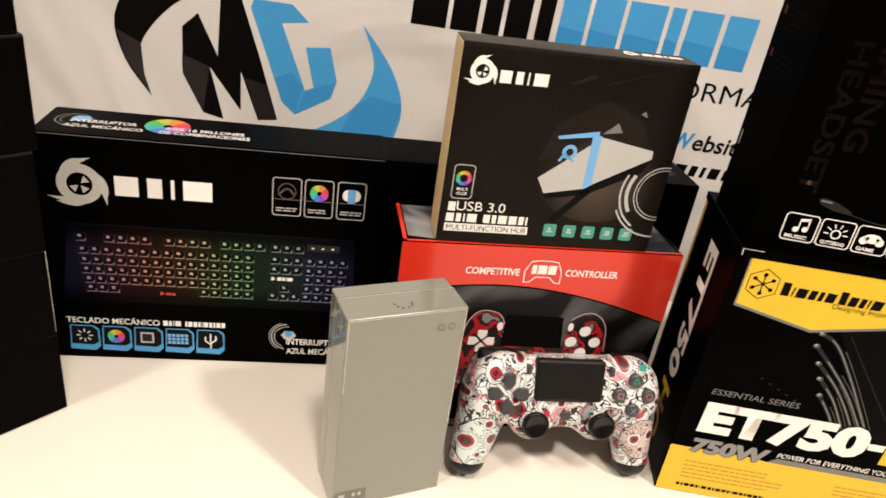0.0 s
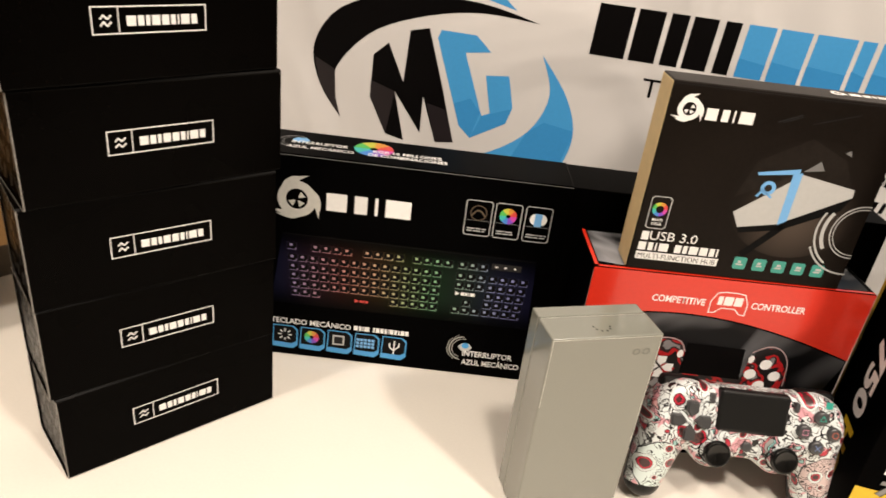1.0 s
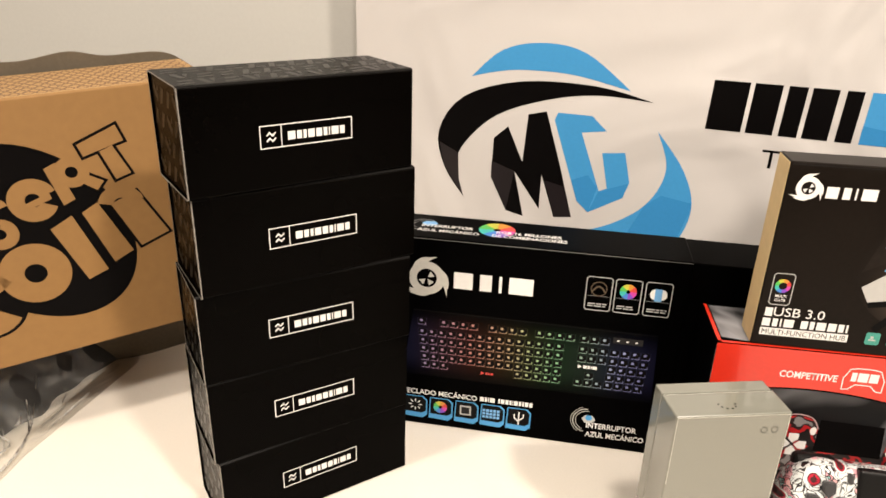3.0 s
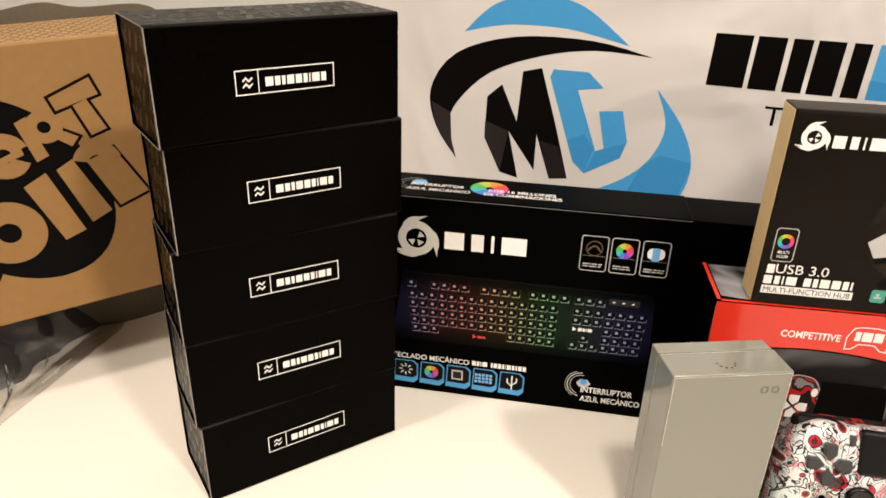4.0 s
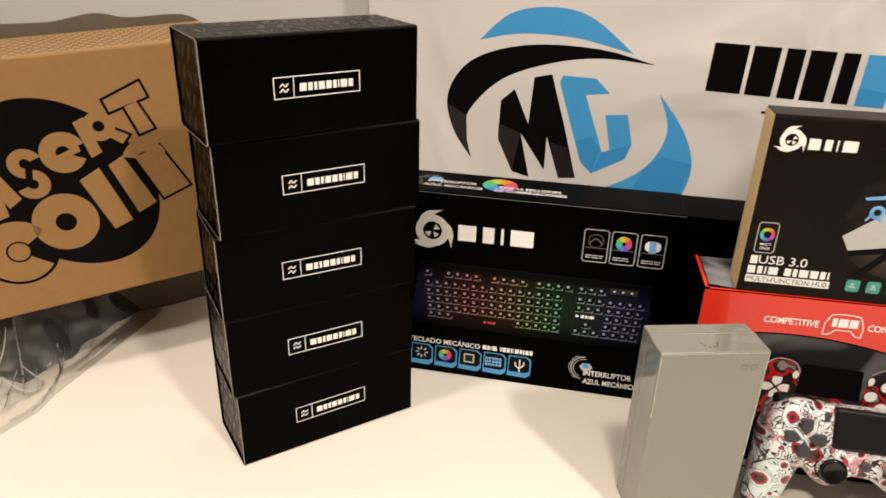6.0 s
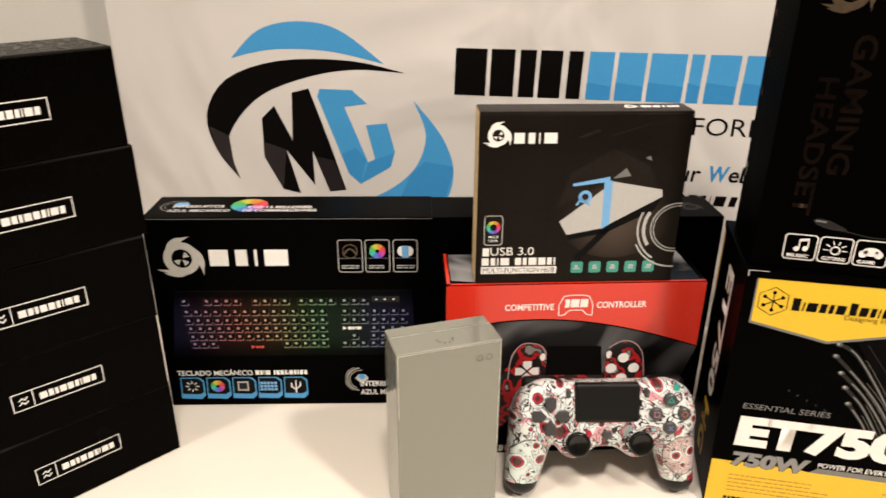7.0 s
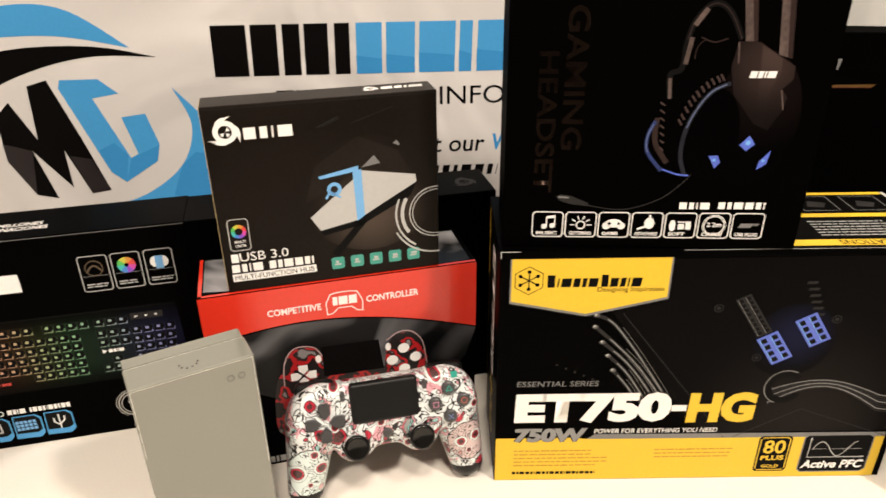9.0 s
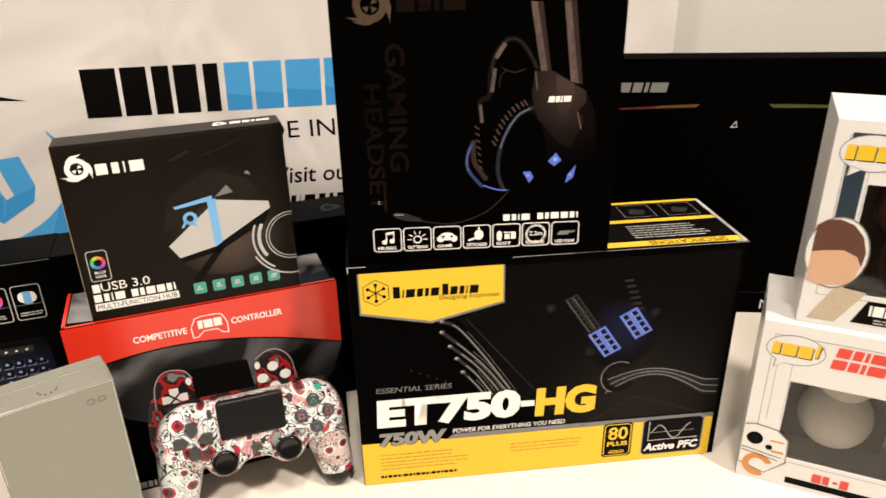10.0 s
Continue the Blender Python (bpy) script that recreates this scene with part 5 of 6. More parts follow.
def build_bag():
    ob = thing("plastic_bag", pose(0, 0, 0), "crumpled clear plastic bag around a folded black garment", "bag")
    def under(x, y):
        """1 below the mailer, 0 in front of it."""
        return min(1, max(0, (-0.7837 * (x + 0.5986) + 0.6211 * (y - 0.2365)) / 0.02 + 0.5))

    # folded garment: a soft block
    nx, ny = 36, 30
    verts, faces = [], []
    x0, x1, y0, y1 = -0.86, -0.508, 0.365, 0.66
    for j in range(ny + 1):
        for i in range(nx + 1):
            s, t = i / nx, j / ny
            e = min(s, 1 - s, t, 1 - t)
            px, py = x0 + (x1 - x0) * s, y0 + (y1 - y0) * t
            z = (0.042 + 0.032 * under(px, py)) * min(1, (e / 0.16)) ** 0.6 + 0.006 * noise.noise(Vector((s * 7, t * 7, 2))) * min(1, e * 8)
            verts.append((x0 + (x1 - x0) * s + 0.016 * noise.noise(Vector((s * 6, t * 9, 5))), y0 + (y1 - y0) * t + 0.25 * (s - 0.5) * 0.1, max(z, 0.0005)))
    for j in range(ny):
        for i in range(nx):
            a = j * (nx + 1) + i
            faces.append((a, a + 1, a + nx + 2, a + nx + 1))
    child("folded_garment", mesh("folded_garment", verts, faces, CLOTH, smooth=True), ob, "folded black cloth")
    # film over it, spreading towards the table's edge
    rim = [(0.25, -0.470), (0.306, -0.466), (0.352, -0.461), (0.378, -0.468), (0.421, -0.472), (0.471, -0.477), (0.529, -0.483), (0.564, -0.505), (0.66, -0.55)]

    def edge(y):
        for (ya, xa), (yb, xb) in zip(rim, rim[1:]):
            if ya <= y <= yb:
                return xa + (xb - xa) * (y - ya) / (yb - ya)
        return rim[0][1]

    def rise(x, y):
        a = min(1, max(0, (edge(y) - x - 0.022) / 0.045)) * min(1, max(0, (x + 0.90) / 0.05))
        c = min(1, max(0, (y - 0.300) / 0.10))
        a, c = a * a * (3 - 2 * a), c * c * (3 - 2 * c)
        fold = 1 - abs(noise.noise(Vector((x * 34 + y * 20, y * 10 - x * 7, 1)))) * 3.2
        fine = 1 - abs(noise.noise(Vector((x * 85 - y * 40, y * 46 + x * 30, 3)))) * 3.0
        inner = min(1, max(0, (edge(y) - x) / 0.03))
        return 0.001 + (0.053 + 0.018 * under(x, y)) * a * c + (1 - under(x, y)) * (0.010 * max(0, fold) + 0.0045 * max(0, fine)) * inner * (0.35 + 0.65 * a) * (1 if y < 0.47 else 0.4)

    nx, ny = 130, 120
    verts, faces = [], []
    y0, y1 = 0.272, 0.62
    for j in range(ny + 1):
        y = y0 + (y1 - y0) * j / ny
        for i in range(nx + 1):
            x = -0.90 + (edge(y) + 0.90) * (i / nx) ** 0.7
            verts.append((x, y, rise(x, y)))
    for j in range(ny):
        for i in range(nx):
            a = j * (nx + 1) + i
            faces.append((a, a + 1, a + nx + 2, a + nx + 1))
    child("film", mesh("film", verts, faces, FILM, smooth=True), ob, "clear crumpled plastic film")
    # sharp folds where the film is doubled, whitened to stand in for lamp reflections
    rnd = random.Random(12)
    folds = [([(-0.515, 0.440), (-0.497, 0.412), (-0.482, 0.390), (-0.473, 0.370), (-0.469, 0.352), (-0.471, 0.333)], 1.3), ([(-0.532, 0.402), (-0.505, 0.378), (-0.486, 0.360)], 0.9),
             ([(-0.512, 0.424), (-0.490, 0.402)], 1.0), ([(-0.505, 0.358), (-0.487, 0.370), (-0.492, 0.386), (-0.505, 0.380)], 0.7), ([(-0.486, 0.470), (-0.482, 0.440), (-0.478, 0.412)], 0.6)]
    for k in range(16):
        y, a = rnd.uniform(0.32, 0.45), rnd.uniform(1.6, 2.5)
        x = -0.478 - rnd.random() ** 1.3 * 0.075
        n = rnd.uniform(0.008, 0.022)
        folds.append(([(x, y), (x + n * math.cos(a) + rnd.uniform(-0.004, 0.004), y + n * math.sin(a)), (x + 1.9 * n * math.cos(a + 0.1), y + 1.9 * n * math.sin(a + 0.1))], rnd.uniform(0.25, 0.6)))
    for path, wide in folds:
        pts = bend(path, 24)
        verts, faces = [], []
        for i, (x, y) in enumerate(pts):
            p, q = pts[max(0, i - 1)], pts[min(len(pts) - 1, i + 1)]
            dx, dy = q[0] - p[0], q[1] - p[1]
            n = math.hypot(dx, dy) or 1
            hw = 0.0011 * wide * (0.25 + math.sin(math.pi * i / (len(pts) - 1))) * (0.7 + 0.5 * noise.noise(Vector((x * 300, y * 300, 4))))
            for side, up in ((-1, 0.0004), (0, 0.0026), (1, 0.0004)):
                xx, yy = x - side * hw * dy / n, y + side * hw * dx / n
                verts.append((xx, yy, rise(x, y) + up))
        for i in range(len(pts) - 1):
            a = 3 * i
            faces += [(a, a + 1, a + 4, a + 3), (a + 1, a + 2, a + 5, a + 4)]
        child("crease", mesh("crease", verts, faces, CREASE, smooth=False), ob, "fold in the film, whitened as a highlight")


CLOTH = material("black_cloth", (0.022, 0.021, 0.02), 0.85, grain=0.3, size=700, bump=0.3)
build_bag()


# large black carton leaning against the wall
def build_large_carton():
    ob = carton("combo_box", 0.545, 0.727, 0, -14, 0.46, 0.035, 0.288, DULLBLACK, "large flat black printed carton standing behind the others", "box")
    f0 = on_face("F")
    f = lambda a, b, e: f0(min(459, a + 3), b - 3.5, e)
    marks("word_block", bars(2, 258, 53, 10, 4, 0.16, 2), GREY, ob, f, 2)
    ink("light_line_print", [[(1, 240), (84, 242.5), (88, 246), (1, 241.6)]], LINERED, ob, f, 2)
    ink("light_line_print", [[(44, 242), (84, 243), (88, 246), (44, 244)]], LINEAMBER, ob, f, 3)
    ink("light_line_print", [[(156, 246), (161, 242), (300, 242), (300, 243.6)]], LINEGREEN, ob, f, 2)
    ink("small_mark", polyline([(122, 222), (128, 222), (126.5, 228), (122, 222)], 0.9), PALE, ob, f, 2)
    ink("small_mark", polyline([(192, 44), (198, 44), (196, 50), (192, 44)], 0.9) + bars(201, 44, 24, 4, 5, 0.3), GREY, ob, f, 2)
    ink("seam_line", [rect(2, 30, 458, 30.6)], DARK, ob, f, 2)
    letters("carton_lettering", "MOUSE", 184, 9, 56, 12, PALE, ob, f, 2)
    ink("icon_frame", outline(276, 246, 302, 281, 0.8), PALE, ob, f, 2)


LINERED, LINEAMBER, LINEGREEN = (material("dark_light_line_print", c, 0.4, grain=0.2, bump=0) for c in ((0.09, 0.012, 0.01), (0.10, 0.05, 0.008), (0.045, 0.055, 0.010)))
build_large_carton()
# game controller with a patterned shell
def skull_print():
    m = bpy.data.materials.new("patterned_shell")
    m.use_nodes = True
    nt = m.node_tree
    N, L = nt.nodes.new, nt.links.new
    co = N("ShaderNodeTexCoord")
    warp = N("ShaderNodeTexNoise")
    warp.inputs["Scale"].default_value = 60
    mixv = N("ShaderNodeMix")
    mixv.data_type = "VECTOR"
    mixv.inputs["Factor"].default_value = 0.012
    L(co.outputs["Object"], warp.inputs["Vector"])
    L(co.outputs["Object"], mixv.inputs["A"])
    L(warp.outputs["Color"], mixv.inputs["B"])
    vec = mixv.outputs["Result"]

    def voronoi(scale, feature="F1"):
        v = N("ShaderNodeTexVoronoi")
        v.feature = feature
        v.inputs["Scale"].default_value = scale
        L(vec, v.inputs["Vector"])
        return v

    def ramp(src, stops):
        r = N("ShaderNodeValToRGB")
        r.color_ramp.interpolation = "CONSTANT"
        e = r.color_ramp.elements
        e[0].position, e[0].color = stops[0][0], (*stops[0][1], 1)
        e[1].position, e[1].color = stops[1][0], (*stops[1][1], 1)
        for p, c in stops[2:]:
            x = e.new(p)
            x.color = (*c, 1)
        L(src, r.inputs["Fac"])
        return r.outputs["Color"]

    def mix(fac, a, b, mode="MIX"):
        x = N("ShaderNodeMix")
        x.data_type, x.blend_type = "RGBA", mode
        if isinstance(fac, float):
            x.inputs["Factor"].default_value = fac
        else:
            L(fac, x.inputs["Factor"])
        L(a, x.inputs["A"])
        L(b, x.inputs["B"])
        return x.outputs["Result"]

    white, ink_, red, pink, teal = (0.66, 0.70, 0.70), (0.012, 0.010, 0.012), (0.46, 0.02, 0.045), (0.64, 0.32, 0.36), (0.26, 0.50, 0.48)
    big = voronoi(58)
    eyes = ramp(big.outputs["Distance"], [(0, (0.07, 0.025, 0.025)), (0.17, red), (0.245, ink_), (0.275, white), (0.43, ink_), (0.46, white), (0.64, pink)])
    no = N("ShaderNodeTexNoise")
    no.inputs["Scale"].default_value, no.inputs["Detail"].default_value = 95, 2
    L(co.outputs["Object"], no.inputs["Vector"])
    patches = ramp(no.outputs["Fac"], [(0, red), (0.36, ink_), (0.40, white), (0.54, ink_), (0.57, pink), (0.62, ink_), (0.65, teal)])
    sel = N("ShaderNodeSeparateColor")
    L(big.outputs["Color"], sel.inputs[0])
    pick = N("ShaderNodeMath")
    pick.operation = "GREATER_THAN"
    pick.inputs[1].default_value = 0.35
    L(sel.outputs[0], pick.inputs[0])
    base = mix(pick.outputs[0], patches, eyes)
    curl = N("ShaderNodeTexNoise")
    curl.inputs["Scale"].default_value, curl.inputs["Detail"].default_value = 105, 1
    L(co.outputs["Object"], curl.inputs["Vector"])
    lines = ramp(curl.outputs["Fac"], [(0, (1, 1, 1)), (0.36, ink_), (0.385, (1, 1, 1)), (0.45, ink_), (0.475, (1, 1, 1)), (0.55, ink_), (0.575, (1, 1, 1)), (0.64, ink_), (0.67, (1, 0.55, 0.55))])
    n2 = N("ShaderNodeTexNoise")
    n2.inputs["Scale"].default_value = 70
    L(co.outputs["Object"], n2.inputs["Vector"])
    gate = N("ShaderNodeMath")
    gate.operation = "GREATER_THAN"
    gate.inputs[1].default_value = 0.40
    L(n2.outputs["Fac"], gate.inputs[0])
    full = mix(gate.outputs[0], base, mix(1.0, base, lines, "MULTIPLY"))
    # ring-shaped spots, set in pairs
    xyz = N("ShaderNodeSeparateXYZ")
    L(co.outputs["Object"], xyz.inputs[0])

    def math_node(op, a, b=None, c=None):
        n = N("ShaderNodeMath")
        n.operation = op
        for k, v in enumerate((a, b, c)):
            if isinstance(v, (int, float)):
                n.inputs[k].default_value = v
            elif v is not None:
                L(v, n.inputs[k])
        return n.outputs[0]

    # two pale masks painted on the grips, each with a dark rim
    for cx, cy, rx, ry, tone in ((-57, -31, 16.5, 22, (0.60, 0.69, 0.67)), (60, -25, 15.5, 17, (0.55, 0.43, 0.42))):
        dx, dy = (math_node("DIVIDE", math_node("SUBTRACT", xyz.outputs[k], c / 1000), r / 1000) for k, c, r in ((0, cx, rx), (1, cy, ry)))
        d = math_node("ADD", math_node("SQRT", math_node("ADD", math_node("MULTIPLY", dx, dx), math_node("MULTIPLY", dy, dy))), math_node("MULTIPLY", math_node("SUBTRACT", n2.outputs["Fac"], 0.5), 0.45))
        plain = ramp(math_node("MULTIPLY", d, 0.5), [(0, tone), (0.455, ink_), (0.48, white)])
        drawn = mix(math_node("GREATER_THAN", no.outputs["Fac"], 0.46), plain, mix(1.0, plain, lines, "MULTIPLY"))
        full = mix(math_node("LESS_THAN", d, 0.98), full, drawn)

    near = None
    for cx, cy, r in ((-66, -29, 6), (-49, -27, 4.8), (-58, -39, 2.4), (-53, -15, 3.6), (54, -25, 4.2), (66, -22, 4.4), (60, -33, 2), (-35, 31, 4), (38, 30, 5.5), (-4, 1, 3), (-37, 3, 3.5), (-70, 6, 3.5), (14, -17, 3), (66, 4, 3)):
        dx, dy = math_node("SUBTRACT", xyz.outputs[0], cx / 1000), math_node("SUBTRACT", xyz.outputs[1], cy / 1000)
        d = math_node("DIVIDE", math_node("SQRT", math_node("ADD", math_node("MULTIPLY", dx, dx), math_node("MULTIPLY", dy, dy))), r / 1000)
        near = d if near is None else math_node("MINIMUM", near, d)
    wob = math_node("ADD", near, math_node("MULTIPLY", math_node("SUBTRACT", n2.outputs["Fac"], 0.5), 0.9))
    half = math_node("MULTIPLY", wob, 0.5)
    spot = ramp(half, [(0, (0.05, 0.02, 0.02)), (0.28, red), (0.37, ink_), (0.41, (0.62, 0.68, 0.66)), (0.56, ink_), (0.585, white)])
    inside = math_node("LESS_THAN", half, 0.6)
    full = mix(inside, full, spot)
    bsdf = nt.nodes["Principled BSDF"]
    L(full, bsdf.inputs["Base Color"])
    bsdf.inputs["Roughness"].default_value = 0.28
    bsdf.inputs["Coat Weight"].default_value = 0.2
    return m


SKULL = skull_print()
TEALMARK = material("teal_button_mark", (0.03, 0.32, 0.25), 0.4, bump=0)
PINKMARK = material("pink_button_mark", (0.45, 0.2, 0.28), 0.4, bump=0)
REDMARK = material("red_button_mark", (0.42, 0.12, 0.08), 0.4, bump=0)
BLUEMARK = material("blue_button_mark", (0.15, 0.22, 0.42), 0.4, bump=0)


def surface_nets(sdf, lo, hi, step):
    """A smooth skin round the region where sdf is negative."""
    ax = [np.arange(lo[k], hi[k] + step, step) for k in range(3)]
    g = np.stack(np.meshgrid(*ax, indexing="ij"), -1)
    v = sdf(g)
    s = v < 0
    cells = tuple(n - 1 for n in v.shape)
    pos, cnt = np.zeros((*cells, 3)), np.zeros(cells)
    corners = [(i, j, k) for i in (0, 1) for j in (0, 1) for k in (0, 1)]
    view = lambda a, c: a[c[0]:c[0] + cells[0], c[1]:c[1] + cells[1], c[2]:c[2] + cells[2]]
    for a in corners:
        for k in range(3):
            if a[k] == 0:
                b = tuple(a[i] + (1 if i == k else 0) for i in range(3))
                va, vb = view(v, a), view(v, b)
                cross = (va < 0) != (vb < 0)
                t = np.where(cross, va / np.where(va == vb, 1, va - vb), 0)
                p = np.array(a, float) + t[..., None] * (np.array(b) - np.array(a))
                pos += np.where(cross[..., None], p, 0)
                cnt += cross
    act = cnt > 0
    idx = -np.ones(cells, int)
    idx[act] = np.arange(act.sum())
    ijk = np.argwhere(act)
    verts = np.array(lo) + step * (ijk + pos[act] / cnt[act][:, None])
    faces = []
    for k in range(3):
        u, w = [(1, 2), (2, 0), (0, 1)][k]
        sa = s.take(range(v.shape[k] - 1), k)
        sb = s.take(range(1, v.shape[k]), k)
        for c in np.argwhere(sa != sb):
            if c[u] == 0 or c[w] == 0 or c[u] >= cells[u] or c[w] >= cells[w]:
                continue
            q = []
            for du, dw in ((1, 1), (0, 1), (0, 0), (1, 0)):
                d = list(c)
                d[u] -= du
                d[w] -= dw
                q.append(int(idx[tuple(d)]))
            if not s[tuple(c)]:
                q.reverse()
            faces.append(tuple(q))
    return verts, faces


def smooth_min(vals, k):
    out = vals[0]
    for b in vals[1:]:
        h = np.clip(0.5 + 0.5 * (b - out) / k, 0, 1)
        out = b * (1 - h) + out * h - k * h * (1 - h)
    return out


def turned(profile, n=24):
    """A lathe shape about z from (radius, height) pairs, in mm."""
    verts, faces = [], []
    for r, z in profile:
        for i in range(n):
            verts.append((r * math.cos(2 * math.pi * i / n) / 1000, r * math.sin(2 * math.pi * i / n) / 1000, z / 1000))
    for j in range(len(profile) - 1):
        for i in range(n):
            faces.append((j * n + i, j * n + (i + 1) % n, (j + 1) * n + (i + 1) % n, (j + 1) * n + i))
    faces.append(tuple(range((len(profile) - 1) * n, len(profile) * n)))
    return verts, faces


def build_controller():
    ob = thing("game_controller", pose(0.1815, 0.4855, 0.0655, 69.9, 0.7, 10.8), "wireless game controller in a white, red and black patterned shell", "controller")

    def sdf(p):
        x, y, z = p[..., 0], p[..., 1], p[..., 2]
        ax = np.abs(x)

        def rbox(cx, cy, cz, hx, hy, hz, r):
            q = np.stack([np.abs(ax - cx) - hx + r, np.abs(y - cy) - hy + r, np.abs(z - cz) - hz + r], -1)
            return np.linalg.norm(np.maximum(q, 0), axis=-1) + np.minimum(q.max(-1), 0) - r

        def puck(cx, cy, cz, rad, half, r):
            d = np.stack([np.hypot(ax - cx, y - cy) - rad + r, np.abs(z - cz) - half + r], -1)
            return np.linalg.norm(np.maximum(d, 0), axis=-1) + np.minimum(d.max(-1), 0) - r

        def horn(a, b, ra, rb):
            a, b = np.array(a), np.array(b)
            q = np.stack([ax, y, z], -1) - a
            t = np.clip((q @ (b - a)) / ((b - a) @ (b - a)), 0, 1)
            return np.linalg.norm(q - t[..., None] * (b - a), axis=-1) - (ra + (rb - ra) * t)

        return smooth_min([rbox(0, 11.5, -13, 52, 19.5, 12, 8), rbox(0, 2, -13, 32, 21, 11, 8), puck(46.5, 10, -12, 22.5, 13, 9), horn((53, 0, -15), (61, -46, -21), 18.5, 13.2), puck(23.5, -11.5, -8, 14.5, 9, 5)], 6)

    verts, faces = surface_nets(sdf, (-84, -68, -46), (84, 46, 8), 2.0)
    verts = verts / 1000
    mid = np.array([verts[list(f)].mean(0) for f in faces])
    rear = (mid[:, 2] < -0.0195) | (mid[:, 1] < -0.0465)
    for name, mask, mat, lab in (("front_shell", ~rear, SKULL, "glossy shell printed with a dense red, white and black pattern"), ("rear_shell", rear, PLASTIC, "plain black rear shell")):
        sel = [f for f, k in zip(faces, mask) if k]
        used = sorted({i for f in sel for i in f})
        back = {v: i for i, v in enumerate(used)}
        child(name, mesh(name, verts[used], [tuple(back[i] for i in f) for f in sel], mat, smooth=True), ob, lab)
    part("touchpad", block(-0.0246, 0.0246, 0.0022, 0.0318, -0.006, 0.0024, 0.0026, segments=4), PLASTIC, ob, "black touchpad")
    for sx in (-1, 1):
        pv, pf = turned([(10.2, 0.0), (10.2, 0.8), (9.6, 1.1), (8.8, 0.4)], 28)
        child("stick_collar", mesh("stick_collar", pv, pf, RUBBER, smooth=True), ob, m=Matrix.Translation((sx * 0.0235, -0.0118, 0.0004)))
        pv, pf = turned([(6.4, 0.3), (6.6, 2.6), (8.4, 4.4), (9.3, 6.0), (9.4, 7.6), (8.9, 8.8), (8.0, 9.3), (6.8, 9.0), (4.6, 8.3), (0.5, 8.1)], 28)
        child("thumb_stick", mesh("thumb_stick", pv, pf, RUBBER, smooth=True), ob, "black rubber thumb stick", Matrix.Translation((sx * 0.0235, -0.0118, 0.0010)))
        part("shoulder_button", block(min(sx * 0.034, sx * 0.062), max(sx * 0.034, sx * 0.062), 0.022, 0.0338, -0.021, -0.009, 0.0040, segments=3), PLASTIC, ob)
        part("menu_button", block(sx * 0.0295 - 0.0017, sx * 0.0295 + 0.0017, 0.0210, 0.0280, -0.002, 0.0030, 0.0014, segments=3), BUTTON, ob)
    for k in range(4):
        b = bmesh.new()
        vs = [b.verts.new((x / 1000, y / 1000, z / 1000)) for z in (-1, 3.2) for x, y in ((0, 2.4), (3.6, 6), (3.6, 11.4), (2.6, 12.4), (-2.6, 12.4), (-3.6, 11.4), (-3.6, 6))]
        n = 7
        b.faces.new(vs[n:])
        for i in range(n):
            b.faces.new((vs[i], vs[(i + 1) % n], vs[n + (i + 1) % n], vs[n + i]))
        bmesh.ops.bevel(b, geom=[e for e in b.edges if all(v.co.z > 0 for v in e.verts)], offset=0.0007, segments=2, affect="EDGES")
        d = part("direction_key", b, BUTTON, ob)
        d.matrix_basis = Matrix.Translation((-0.0432, 0.0080, 0.0020)) @ Matrix.Scale(1.12, 4) @ Matrix.Rotation(k * math.pi / 2, 4, "Z")
    for k, mk in enumerate((TEALMARK, REDMARK, BLUEMARK, PINKMARK)):
        a = radians(90 - 90 * k)
        c = Vector((0.0465 + 0.0105 * math.cos(a), 0.0090 + 0.0105 * math.sin(a), 0.0012))
        pv, pf = turned([(4.9, -1), (4.9, 3.4), (4.3, 4.0), (2, 4.2)], 22)
        btn = child("action_button", mesh("action_button", pv, pf, BUTTON, smooth=True), ob, m=Matrix.Translation(c))
        to = lambda p, q, e: (p / 1000, q / 1000, 0.0043 + e)
        shp = {0: polyline([(-2.2, -1.4), (2.2, -1.4), (0, 2.2), (-2.2, -1.4)], 0.55), 1: ring(0, 0, 1.8, 2.35, 16), 2: [stroke((-1.8, -1.8), (1.8, 1.8), 0.55), stroke((-1.8, 1.8), (1.8, -1.8), 0.55)], 3: outline(-1.8, -1.8, 1.8, 1.8, 0.55)}[k]
        ink("button_mark", shp, mk, btn, to, 1)
    pv, pf = turned([(3.6, -1), (3.6, 1.4), (3.0, 1.9), (1, 2.0)], 18)
    child("home_button", mesh("home_button", pv, pf, BUTTON, smooth=True), ob, m=Matrix.Translation((0, -0.0075, -0.0005)))
    ink("sticker", [rect(49.5, 25.5, 54.5, 30.5)], TEALMARK, ob, lambda p, q, e: (p / 1000, q / 1000, 0.0006 + e), 1, "small blue sticker")


build_controller()


# two windowed figure cartons
def clear_window():
    m = bpy.data.materials.new("clear_window_film")
    m.use_nodes = True
    nt = m.node_tree
    nt.nodes.remove(nt.nodes["Principled BSDF"])
    tr, gl, mx, fr = (nt.nodes.new("ShaderNode" + k) for k in ("BsdfTransparent", "BsdfGlossy", "MixShader", "Fresnel"))
    gl.inputs["Roughness"].default_value = 0.05
    fr.inputs["IOR"].default_value = 1.35
    nt.links.new(fr.outputs[0], mx.inputs[0])
    nt.links.new(tr.outputs[0], mx.inputs[1])
    nt.links.new(gl.outputs[0], mx.inputs[2])
    nt.links.new(mx.outputs[0], nt.nodes["Material Output"].inputs[0])
    return m


WINDOW = clear_window()
BACKING = material("dark_backing_card", (0.05, 0.035, 0.03), 0.6, grain=0.3, blotch=20)
BACKGREY = material("grey_backing_card", (0.22, 0.18, 0.15), 0.6, grain=0.3, blotch=20)


